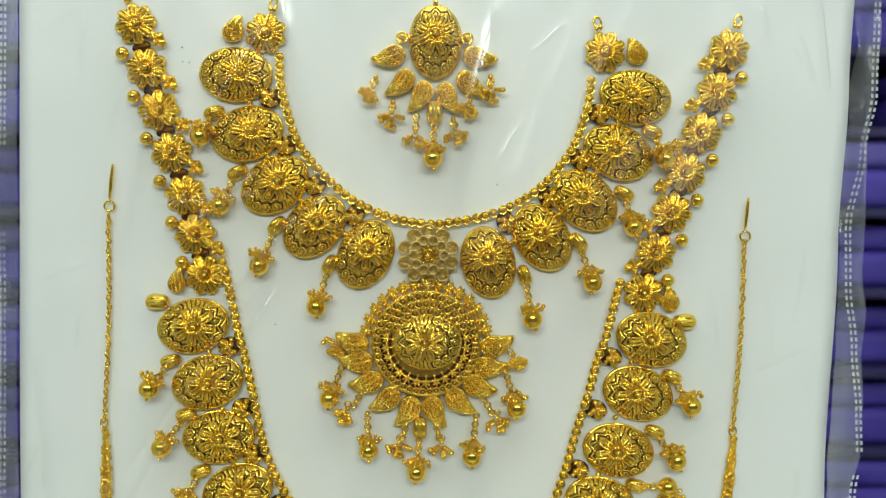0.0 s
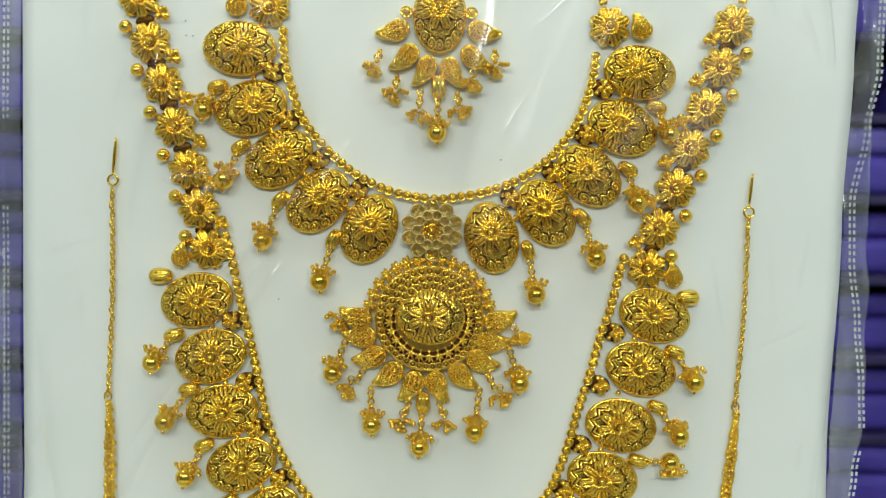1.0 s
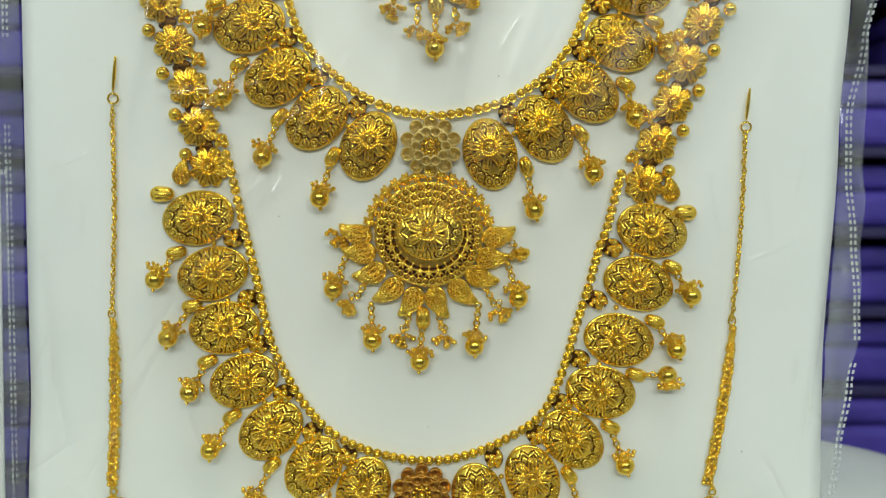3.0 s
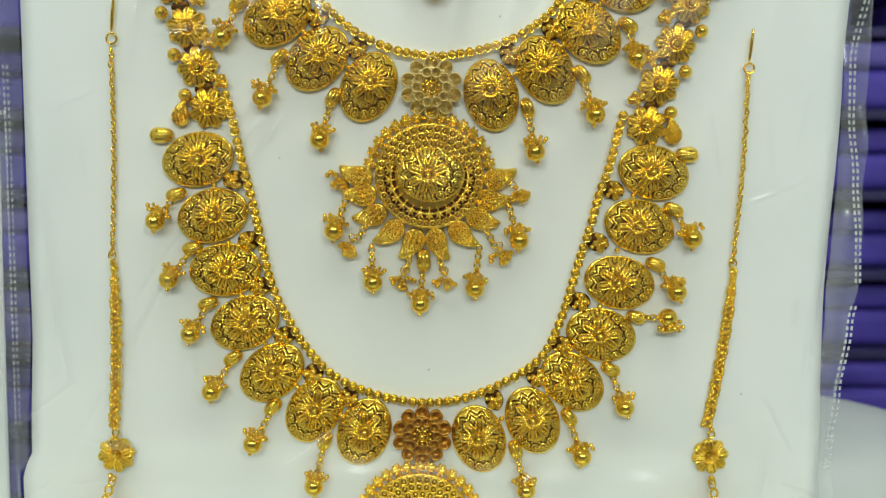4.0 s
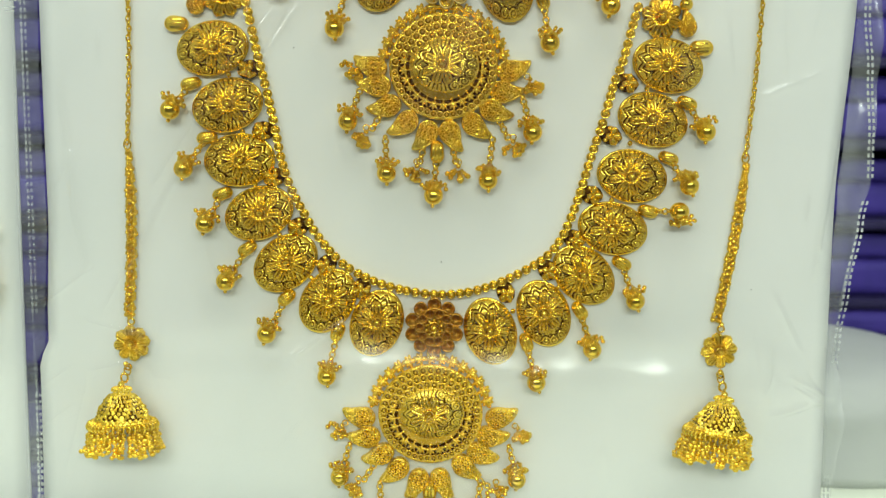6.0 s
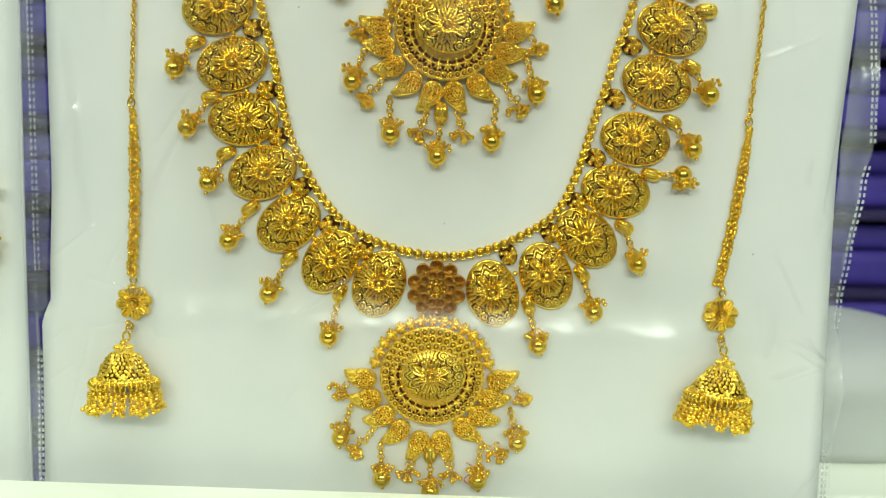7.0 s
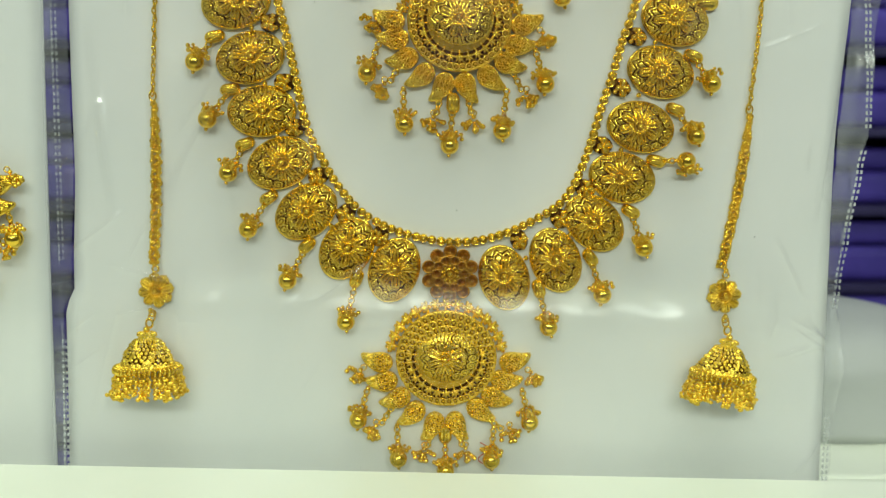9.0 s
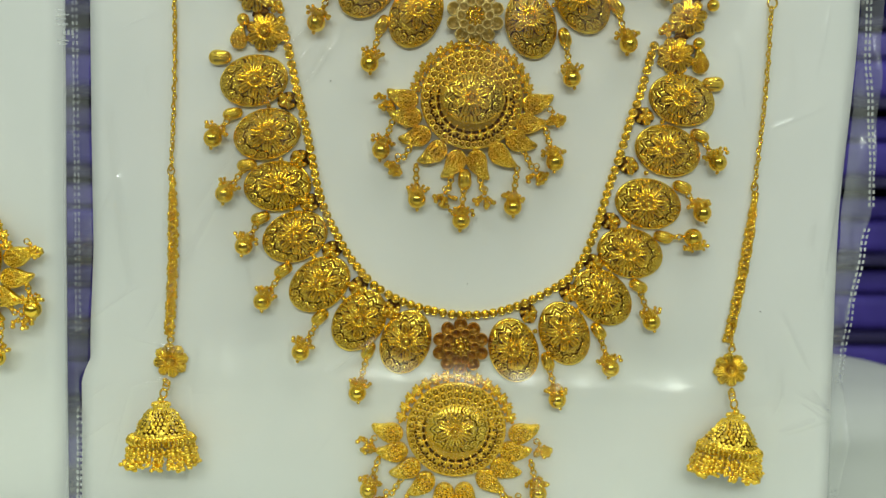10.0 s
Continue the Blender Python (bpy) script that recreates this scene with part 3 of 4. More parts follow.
LONG_CHAIN = [(-0.0833, 0.2440), (-0.0813, 0.2372), (-0.0778, 0.2201), (-0.0749, 0.2081), (-0.0716, 0.1928), (-0.0687, 0.1778), (-0.0651, 0.1669), (-0.0605, 0.158),
              (-0.0551, 0.1489), (-0.0451, 0.1378), (-0.0311, 0.1305), (-0.0148, 0.1267), (-0.0018, 0.1265), (0.0091, 0.1288), (0.02, 0.1332),
              (0.0319, 0.1401), (0.0378, 0.1463), (0.0421, 0.1551), (0.0461, 0.1666), (0.0498, 0.18), (0.0539, 0.1929), (0.0579, 0.2078), (0.061, 0.2163), (0.0645, 0.2303), (0.0668, 0.2385)]
LONG_DROPS = [(-0.1025, 0.2069), (-0.1102, 0.1969), (-0.0969, 0.1864), (-0.1058, 0.1748), (-0.0915, 0.1651), (-0.0981, 0.1538), (-0.0824, 0.1439),
              (-0.0907, 0.1314), (-0.0674, 0.1247), (-0.0753, 0.1107), (-0.0476, 0.1112), (-0.052, 0.0939), (0.0858, 0.2009), (0.0929, 0.19),
              (0.0794, 0.1799), (0.0874, 0.1695), (0.0723, 0.1594), (0.084, 0.1595), (0.0627, 0.139), (0.0682, 0.1246), (0.0469, 0.1202),
              (0.0519, 0.1052), (0.0262, 0.1073), (0.0303, 0.0918)]
long_necklace = thing("long_necklace", (-0.0112, CARD_Y, 0.03), "long antique gold necklace with flower strands and a round pendant", "necklace")
for side, row in zip((-1, 1), LONG_FLOWERS):
    for i, p in enumerate(row):
        flower(long_necklace, p, 0.3 * i + 0.2)
        if i < 6:
            q = row[i + 1]
            mid = ((p[0] + q[0]) / 2, (p[1] + q[1]) / 2)
            put("link_plate", LINK_PLATE, long_necklace, on_card(mid, 0.3, 0.0, (1.0, 0.55, 1)))
            put("ball", PLAIN_BALL, long_necklace, on_card((mid[0] + side * 0.0066, mid[1] - 0.0029), 0, 0.2))
            put("trefoil_leaf", TREFOIL, long_necklace, on_card((mid[0] - side * 0.0064, mid[1] + 0.0022), 1.4 + side * 0.5, 0.8, (1.25, 1.25, 1.2)))
    put("loop", LOOP, long_necklace, on_card((row[0][0] - side * -0.0028, row[0][1] + 0.0092), -0.2 * side, 0.3))
put("paisley", PAISLEYS[GOLD][0], long_necklace, on_card((-0.1003, 0.2361), 1.75, 0, (0.82, 0.95, 1)))
put("paisley", PAISLEYS[GOLD][1], long_necklace, on_card((0.0853, 0.2292), 1.35, 0, (0.82, 0.95, 1)))
put("leaf_bead", LEAF_BEAD, long_necklace, on_card((-0.1073, 0.2291), math.pi, 0.3, (1.2, 1.2, 1)))
put("leaf_bead", LEAF_BEAD, long_necklace, on_card((0.0903, 0.2215), 0.0, 0.3, (1.2, 1.2, 1)))
long_path = chain_of_beads(long_necklace, LONG_CHAIN)
for row in LONG_OVALS:
    ovals_on(long_necklace, row, long_path, 1.2, PETALS_LONG)
    for i, (a, b) in enumerate(zip(row, row[1:])):
        infill(long_necklace, a, b, long_path, i)
for i in range(0, len(LONG_DROPS), 2):
    drop(long_necklace, LONG_DROPS[i], LONG_DROPS[i + 1], i // 2, path=long_path)
filigree_flower(long_necklace, (-0.0099, 0.1135), GOLD_BROWN)
round_pendant(long_necklace, (-0.0112, 0.0787), GOLD_MATT,
              [(-0.04, 0.0762), (-0.0377, 0.0675), (-0.0318, 0.0601), (-0.0249, 0.0536), (-0.0162, 0.0485), (-0.0069, 0.0487), (0.0028, 0.0551), (0.0095, 0.0606), (0.0138, 0.0681), (0.0175, 0.0763)],
              [(-0.0472, 0.0528), (-0.0307, 0.0363), (-0.0112, 0.031), (0.0077, 0.0356), (0.0233, 0.0519)],
              [(-0.0481, 0.072), (-0.0399, 0.0475), (-0.02, 0.0376), (-0.0029, 0.0378), (0.0152, 0.0463), (0.0255, 0.0711)], (-0.0114, 0.0467))

# ---- short necklace ----
SHORT_OVALS = ([(-0.0757, 0.3139), (-0.0716, 0.2926), (-0.0616, 0.2742), (-0.0472, 0.2591), (-0.0287, 0.249)],
               [(0.0693, 0.3063), (0.0631, 0.2863), (0.0511, 0.2688), (0.0355, 0.2552), (0.0158, 0.2461)])
SHORT_CHAIN = [(-0.0617, 0.3204), (-0.0615, 0.3127), (-0.0603, 0.3052), (-0.0582, 0.2979), (-0.0557, 0.2902), (-0.0509, 0.2828), (-0.0436, 0.2749),
               (-0.0341, 0.2671), (-0.0205, 0.2608), (-0.0057, 0.2583), (0.0027, 0.259), (0.0133, 0.2609), (0.0238, 0.2645), (0.0323, 0.2694),
               (0.0386, 0.2746), (0.0428, 0.2795), (0.047, 0.2852), (0.0501, 0.2915), (0.0522, 0.2978), (0.0539, 0.3041), (0.0551, 0.3146)]
SHORT_DROPS = [(-0.0858, 0.2999), (-0.0907, 0.2909), (-0.0773, 0.2777), (-0.0835, 0.2653), (-0.0627, 0.258), (-0.0691, 0.2429), (-0.043, 0.2433),
               (-0.0479, 0.2275), (0.0776, 0.2933), (0.0824, 0.2828), (0.0672, 0.2701), (0.0707, 0.2574), (0.0503, 0.2519), (0.0553, 0.2366),
               (0.03, 0.2394), (0.0329, 0.2228)]
short_necklace = thing("short_necklace", (-0.0069, CARD_Y, 0.165), "short antique gold necklace with oval flower medallions and a round pendant", "necklace")
short_path = chain_of_beads(short_necklace, SHORT_CHAIN)
for row in SHORT_OVALS:
    ovals_on(short_necklace, row, short_path, 2.2, PETALS_CHOKER)
    for i, (a, b) in enumerate(zip(row, row[1:])):
        infill(short_necklace, a, b, short_path, i)
for i in range(0, len(SHORT_DROPS), 2):
    drop(short_necklace, SHORT_DROPS[i], SHORT_DROPS[i + 1], i // 2 + 2, path=short_path)
for side, p, q in ((-1, (-0.0669, 0.3294), (-0.079, 0.3297)), (1, (0.0601, 0.323), (0.0721, 0.322))):
    flower(short_necklace, p, 0.4)
    put("paisley", PAISLEYS[GOLD][0 if side < 0 else 1], short_necklace, on_card(q, math.pi / 2 - side * 0.1, 0, (0.82, 1.15, 1)))
    put("loop", LOOP, short_necklace, on_card((p[0] - side * 0.0028, p[1] + 0.0092), 0.2 * side, 0.3))
filigree_flower(short_necklace, (-0.0061, 0.2467), GOLD_PALE)
round_pendant(short_necklace, (-0.0069, 0.2137), GOLD,
              [(-0.0352, 0.2133), (-0.0336, 0.2059), (-0.0293, 0.1978), (-0.0219, 0.1912), (-0.0133, 0.1871), (-0.0042, 0.1871), (0.0054, 0.1905), (0.013, 0.1963), (0.0172, 0.2037), (0.0202, 0.2122)],
              [(-0.0431, 0.1931), (-0.0285, 0.1735), (-0.0105, 0.1652), (0.0103, 0.1711), (0.027, 0.1894)],
              [(-0.0416, 0.2129), (-0.0363, 0.1867), (-0.0169, 0.1739), (-0.001, 0.1739), (0.0198, 0.1835), (0.0278, 0.2079)], (-0.0092, 0.182))

# ---- forehead pendant ----
tikka = thing("forehead_pendant", (-0.0037, CARD_Y, 0.279), "small antique gold forehead pendant with paisleys and one ball drop", "pendant")
oval(tikka, (-0.0035, 0.3286), Vector((0, -1)), 2.2, PETALS_CHOKER, (1.02, 0.98, 1))
for p in ((-0.0159, 0.3277), (0.0083, 0.3274)):
    put("ball", BEAD_MESH, tikka, on_card(p, 0, 2.0, (1.3, 1.3, 1.3)))
for i, (p, d) in enumerate(zip([(-0.0194, 0.321), (-0.0154, 0.3116), (-0.0083, 0.3071), (0.0005, 0.3065), (0.0085, 0.3113), (0.0114, 0.3207)], (212, 238, 255, 285, 308, 332))):
    put("paisley", PAISLEYS[GOLD][0 if i < 3 else 1], tikka, on_card(p, radians(d), 0, (1.1, 1.12, 1.1)))
put("leaf_bead", LEAF_BEAD, tikka, on_card((-0.0039, 0.3004), -math.pi / 2, 1.2, (1.2, 1.2, 1.1)))
for k, (p, h) in enumerate(zip([(-0.0268, 0.307), (-0.0198, 0.2976), (-0.011, 0.2903), (0.0037, 0.2914), (0.01, 0.3019), (0.0178, 0.3072)],
                               [(-0.025, 0.317), (-0.019, 0.308), (-0.0105, 0.302), (0.0027, 0.301), (0.012, 0.307), (0.0165, 0.317)])):
    bunch(tikka, p, k + 1, h, 0.25 if k > 3 else 0.0)
put("granule", GRANULE, tikka, on_card((-0.0035, 0.3407), 0, 1.0))
drop(tikka, (-0.0039, 0.299), (-0.0045, 0.283), 3, False)


# ---- earrings with chains ----
LINK = mesh_of("link", *ring_geo(0.98, 0.40, (0, 0, 0), 10, 6, (0.85, 1.2)), GOLD_POLISHED)
LINK_SMALL = mesh_of("link", *join_geo(ball_geo(0.98, (0, 0, 0), 10, 6), ring_geo(0.85, 0.34, (0.3, 0.5, 0.3), 8, 5)), GOLD)


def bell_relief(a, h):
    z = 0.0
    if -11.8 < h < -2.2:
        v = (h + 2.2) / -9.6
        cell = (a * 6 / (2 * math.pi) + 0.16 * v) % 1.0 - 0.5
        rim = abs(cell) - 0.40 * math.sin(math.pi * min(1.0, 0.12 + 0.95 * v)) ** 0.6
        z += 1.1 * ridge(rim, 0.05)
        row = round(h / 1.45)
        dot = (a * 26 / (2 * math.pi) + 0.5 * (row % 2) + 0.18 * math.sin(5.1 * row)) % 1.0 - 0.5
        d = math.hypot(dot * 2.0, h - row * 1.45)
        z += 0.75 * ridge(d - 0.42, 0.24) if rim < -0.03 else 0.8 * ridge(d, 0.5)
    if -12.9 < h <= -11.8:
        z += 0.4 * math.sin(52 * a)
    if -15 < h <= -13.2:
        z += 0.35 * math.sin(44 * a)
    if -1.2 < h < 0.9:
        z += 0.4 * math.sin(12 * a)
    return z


BELL = mesh_of("bell", *lathe_geo([(0.0, 1.0), (2.4, 0.8), (3.6, 0.2), (3.8, -0.8), (3.2, -1.4)] +
               [(3.4 + 6.6 * (i / 36) ** 0.82, -1.6 - 10.2 * i / 36) for i in range(37)] +
               [(10.3, -12.1), (10.6, -12.6), (11.0, -13.1), (11.0, -13.8), (10.3, -14.2), (8.6, -13.6)], 192, "y", bell_relief), GOLD_MATT)
# Low cells of the bell: tarnish and crevice shade coloured in.
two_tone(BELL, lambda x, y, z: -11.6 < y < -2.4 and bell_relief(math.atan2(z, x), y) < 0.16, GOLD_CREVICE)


def fringe_mesh(seed):
    rnd = random.Random(seed)
    geos = [ring_geo(1.25, 0.28, (-0.8, -0.9, 0), 10, 5, (1.3, 1.2), "z")]
    y = -3.4
    for i in range(5):
        geos.append(ball_geo(0.62 + 0.25 * (i % 2), (rnd.uniform(-0.5, 0.5), y, rnd.uniform(-0.4, 0.4)), 8, 6))
        y -= 1.25
    for i in range(4):
        geos.append(ball_geo(0.75, (rnd.uniform(-1.3, 1.3), y + rnd.uniform(-0.6, 1.6), rnd.uniform(-0.7, 0.7)), 8, 6))
    return mesh_of("bead_string", *join_geo(*geos), GOLD_MATT)


FRINGES = [fringe_mesh(i) for i in range(4)]


def earring(hook_top, hook_end, chain_top, chain_end, multi_end, stud, ring_at, bell_at, tilt, label):
    ear = thing("earring", (bell_at[0], CARD_Y, bell_at[1] - 0.03), label, "earring", "pair of bell earrings")
    a, b = Vector(hook_top), Vector(hook_end)
    d = b - a
    n = 9
    profile = [(0.0, 0.0)] + [(0.42 + 0.3 * math.sin(math.pi * i / n), -d.length / MM * i / n) for i in range(n + 1)] + [(0.0, -d.length / MM)]
    put("hook", mesh_of("hook", *lathe_geo(profile, 10, "y"), GOLD_POLISHED), ear, on_card(a, math.atan2(d[0], -d[1]), 1.2), "smooth gold wire hook")
    put("ring", mesh_of("ring", *ring_geo(1.9, 0.42, (0, 0, 0), 20, 8), GOLD_POLISHED), ear, on_card((b[0], b[1] - 0.0026), 0, 1.2))

    def run(p, q, mesh, step, across, lift, tag):
        p, q = Vector(p), Vector(q)
        w = q - p
        n = max(2, int(w.length / (step * MM)))
        side = Vector((-w[1], w[0])).normalized()
        for i in range(n + 1):
            at = p + w * (i / n) + side * MM * (across * min(1.0, 3.0 * i / n + 0.25) + 0.22 * math.sin(1.7 * i + across) + 0.9 * math.sin(math.pi * i / n))
            m = on_card(at, math.atan2(w[0], -w[1]), lift + 0.25 * (i % 2))
            put(tag, mesh, ear, m @ Matrix.Rotation(0.95 * (1 if i % 2 else -1), 4, "Y"))
    run(chain_top, chain_end, LINK, 1.75, 0.0, 1.0, "link")
    put("ring", mesh_of("ring", *ring_geo(1.5, 0.36, (0, 0, 0), 18, 7, (0.9, 1.2)), GOLD_POLISHED), ear, on_card((chain_end[0], chain_end[1] - 0.0012), 0, 1.2))
    start = (chain_end[0] + 0.0003, chain_end[1] - 0.0045)
    for across, lift, step in ((-1.25, 1.0, 2.0), (0.0, 0.7, 2.6), (1.25, 1.2, 2.07)):
        run(start, multi_end, LINK_SMALL, step, across, lift, "strand_link")
    flower(ear, stud, 0.15, 0.92, 8, "stud_flower")
    small = mesh_of("ring", *ring_geo(1.25, 0.4, (0, 0, 0), 16, 7), GOLD_POLISHED)
    put("ring", small, ear, on_card((stud[0] + 0.0002, stud[1] + 0.0088), 0, 1.6))
    put("ring", small, ear, on_card((ring_at[0], ring_at[1] + 0.0012), 0, 2.0))
    put("granule", GRANULE, ear, on_card((stud[0], stud[1] + 0.0108), 0, 1.4))
    put("granule", GRANULE, ear, on_card((bell_at[0], bell_at[1] + 0.0016), 0, 8.0, (1.3, 1.3, 1.3)))
    put("ring", mesh_of("ring", *ring_geo(1.6, 0.36, (0, 0, 0), 18, 7, (0.8, 1.1)), GOLD_POLISHED), ear, on_card(ring_at, 0, 3.0))
    put("granule", GRANULE, ear, on_card((ring_at[0] - 0.0004, ring_at[1] + 0.0028), 0, 2.4))
    put("ring", small, ear, on_card(((ring_at[0] + bell_at[0]) / 2, (ring_at[1] + bell_at[1]) / 2 + 0.0006), 0, 6.0, (1.1, 1.4, 1.1)))
    flat = Matrix.Diagonal((1, 1, 0.62, 1))
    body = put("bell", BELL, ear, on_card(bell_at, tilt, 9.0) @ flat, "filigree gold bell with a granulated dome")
    for i in range(42):
        ang = 2 * math.pi * i / 42
        r = 12.6
        put("bead_string", FRINGES[i % 4], body, on_card(bell_at, tilt, 9.0) @ Matrix.Translation((r * math.cos(ang) * MM, -13.4 * MM, 0.62 * r * math.sin(ang) * MM)) @ Matrix.Rotation(-ang, 4, "Y") @ Matrix.Rotation(0.08 + 0.1 * math.sin(3.7 * i), 4, "Z") @ Matrix.Scale(1.1 + 0.16 * math.sin(2.3 * i + 0.11 * i * i), 4))["kind"] = "stuff"


earring((-0.1239, 0.2806), (-0.1252, 0.2675), (-0.1257, 0.2607), (-0.1277, 0.1848), (-0.1294, 0.1175), (-0.1288, 0.106), (-0.1303, 0.0955), (-0.1308, 0.0900), 0.0,
        "gold bell earring with a flower stud and a long fine chain")
earring((0.1146, 0.2685), (0.1134, 0.2565), (0.1132, 0.2515), (0.1094, 0.1812), (0.1009, 0.1165), (0.1026, 0.1043), (0.1032, 0.0935), (0.1030, 0.0872), -0.14,
        "tilted gold bell earring with a flower stud and a slanting chain")

# ---- card, bag, neighbour, background ----
def lerp(table, z):
    for (z0, x0), (z1, x1) in zip(table, table[1:]):
        if z0 <= z <= z1:
            s = (z - z0) / (z1 - z0)
            return x0 + (x1 - x0) * (3 * s * s - 2 * s ** 3)
    return table[0][1] if z < table[0][0] else table[-1][1]


CARD_LEFT = [(0.0, -0.1676), (0.098, -0.1660), (0.106, -0.1622), (0.16, -0.1600), (0.36, -0.1585)]
CARD_RIGHT = [(0.0, 0.1470), (0.16, 0.1452), (0.25, 0.1496), (0.31, 0.1532), (0.36, 0.1556)]


def sheet(name, left, right, z0, z1, nx, nz, depth, material, thick=0.0):
    v, f = [], []
    for i in range(nz + 1):
        z = z0 + (z1 - z0) * i / nz
        a, b = lerp(left, z), lerp(right, z)
        for j in range(nx + 1):
            x = a + (b - a) * j / nx
            v.append((x, depth(x, z, j / nx, i / nz), z))
    m = nx + 1
    for i in range(nz):
        for j in range(nx):
            f.append((i * m + j, i * m + j + 1, (i + 1) * m + j + 1, (i + 1) * m + j))
    if thick:
        n = len(v)
        v += [(x, y + thick, z) for x, y, z in v]
        f += [tuple(n + k for k in reversed(q)) for q in f]
        rim = [j for j in range(m)] + [i * m + nx for i in range(1, nz + 1)] + [nz * m + j for j in range(nx - 1, -1, -1)] + [i * m for i in range(nz - 1, 0, -1)]
        f += [(a, n + a, n + b, b) for a, b in zip(rim, rim[1:] + rim[:1])]
    return mesh_of(name, v, f, material, True, 1.0)


def card_depth(x, z, u, w):
    return CARD_Y + 0.0006 * math.sin(9 * x + 4) * math.sin(14 * z) + 0.0005


card = tagged(put("backing_card", sheet("card", CARD_LEFT, CARD_RIGHT, 0.001, 0.352, 60, 70, card_depth, CARD, 0.0012), None, Matrix.Identity(4)),
              "white backing card that holds the jewellery set", "card")

HOLE = mesh_of("pin_hole", *relief_geo(lambda a: 0.26, lambda r, a, x, y: 0.12, 2, 10), surface("hole_dark", (0.05, 0.045, 0.04), (0.09, 0.08, 0.07), 0.9))
for p in ((-0.0981, 0.3242), (-0.0979, 0.3188), (-0.0954, 0.3186), (-0.0637, 0.2205), (0.0197, 0.2732), (0.1143, 0.1287), (-0.0073, 0.1389)):
    put("pin_hole", HOLE, card, on_card(p, 0, 0.25))

# creases of the film: from, to (x, z), height in mm, width in mm
CREASES = [
    (-0.060, 0.236, -0.085, 0.196, 1.0, 1.6), (-0.068, 0.236, -0.118, 0.165, 0.9, 1.3), (-0.104, 0.178, -0.137, 0.118, 0.8, 1.2),
    (-0.092, 0.200, -0.122, 0.140, 0.7, 1.0), (-0.145, 0.118, -0.118, 0.112, 0.9, 1.0), (-0.142, 0.098, -0.125, 0.102, 0.8, 1.0),
    (0.136, 0.345, 0.142, 0.305, 1.3, 1.5), (0.128, 0.332, 0.137, 0.308, 0.8, 1.2), (0.118, 0.080, 0.147, 0.086, 1.0, 2.0),
    (-0.150, 0.100, 0.147, 0.092, 2.6, 11.0), (-0.06, 0.345, -0.045, 0.255, 0.7, 3.0), (-0.095, 0.345, -0.118, 0.24, 0.6, 3.0),
    (0.02, 0.345, -0.002, 0.235, 0.7, 3.5), (0.115, 0.06, 0.12, 0.11, 0.8, 2.0), (-0.150, 0.215, -0.140, 0.13, 0.8, 2.2),
    (0.135, 0.13, 0.146, 0.21, 0.9, 2.0), (-0.155, 0.05, -0.14, 0.10, 0.8, 1.6), (0.125, 0.098, 0.150, 0.083, 1.4, 1.0),
    (0.128, 0.093, 0.150, 0.078, 1.2, 1.0),
]


rng = random.Random(21)
for k in range(66):
    # many small random crinkles, mostly slanting down to one side, more of them towards the edges
    x0 = rng.choice((-1, 1)) * 0.155 * rng.random() ** 0.55
    z0, run = rng.uniform(0.02, 0.34), rng.uniform(0.010, 0.045)
    ang = radians(rng.gauss(238, 24) if x0 < 0.05 else rng.gauss(275, 28))
    CREASES.append((x0, z0, x0 + run * math.cos(ang), z0 + run * math.sin(ang), rng.uniform(0.25, 0.75), rng.uniform(0.8, 1.6)))


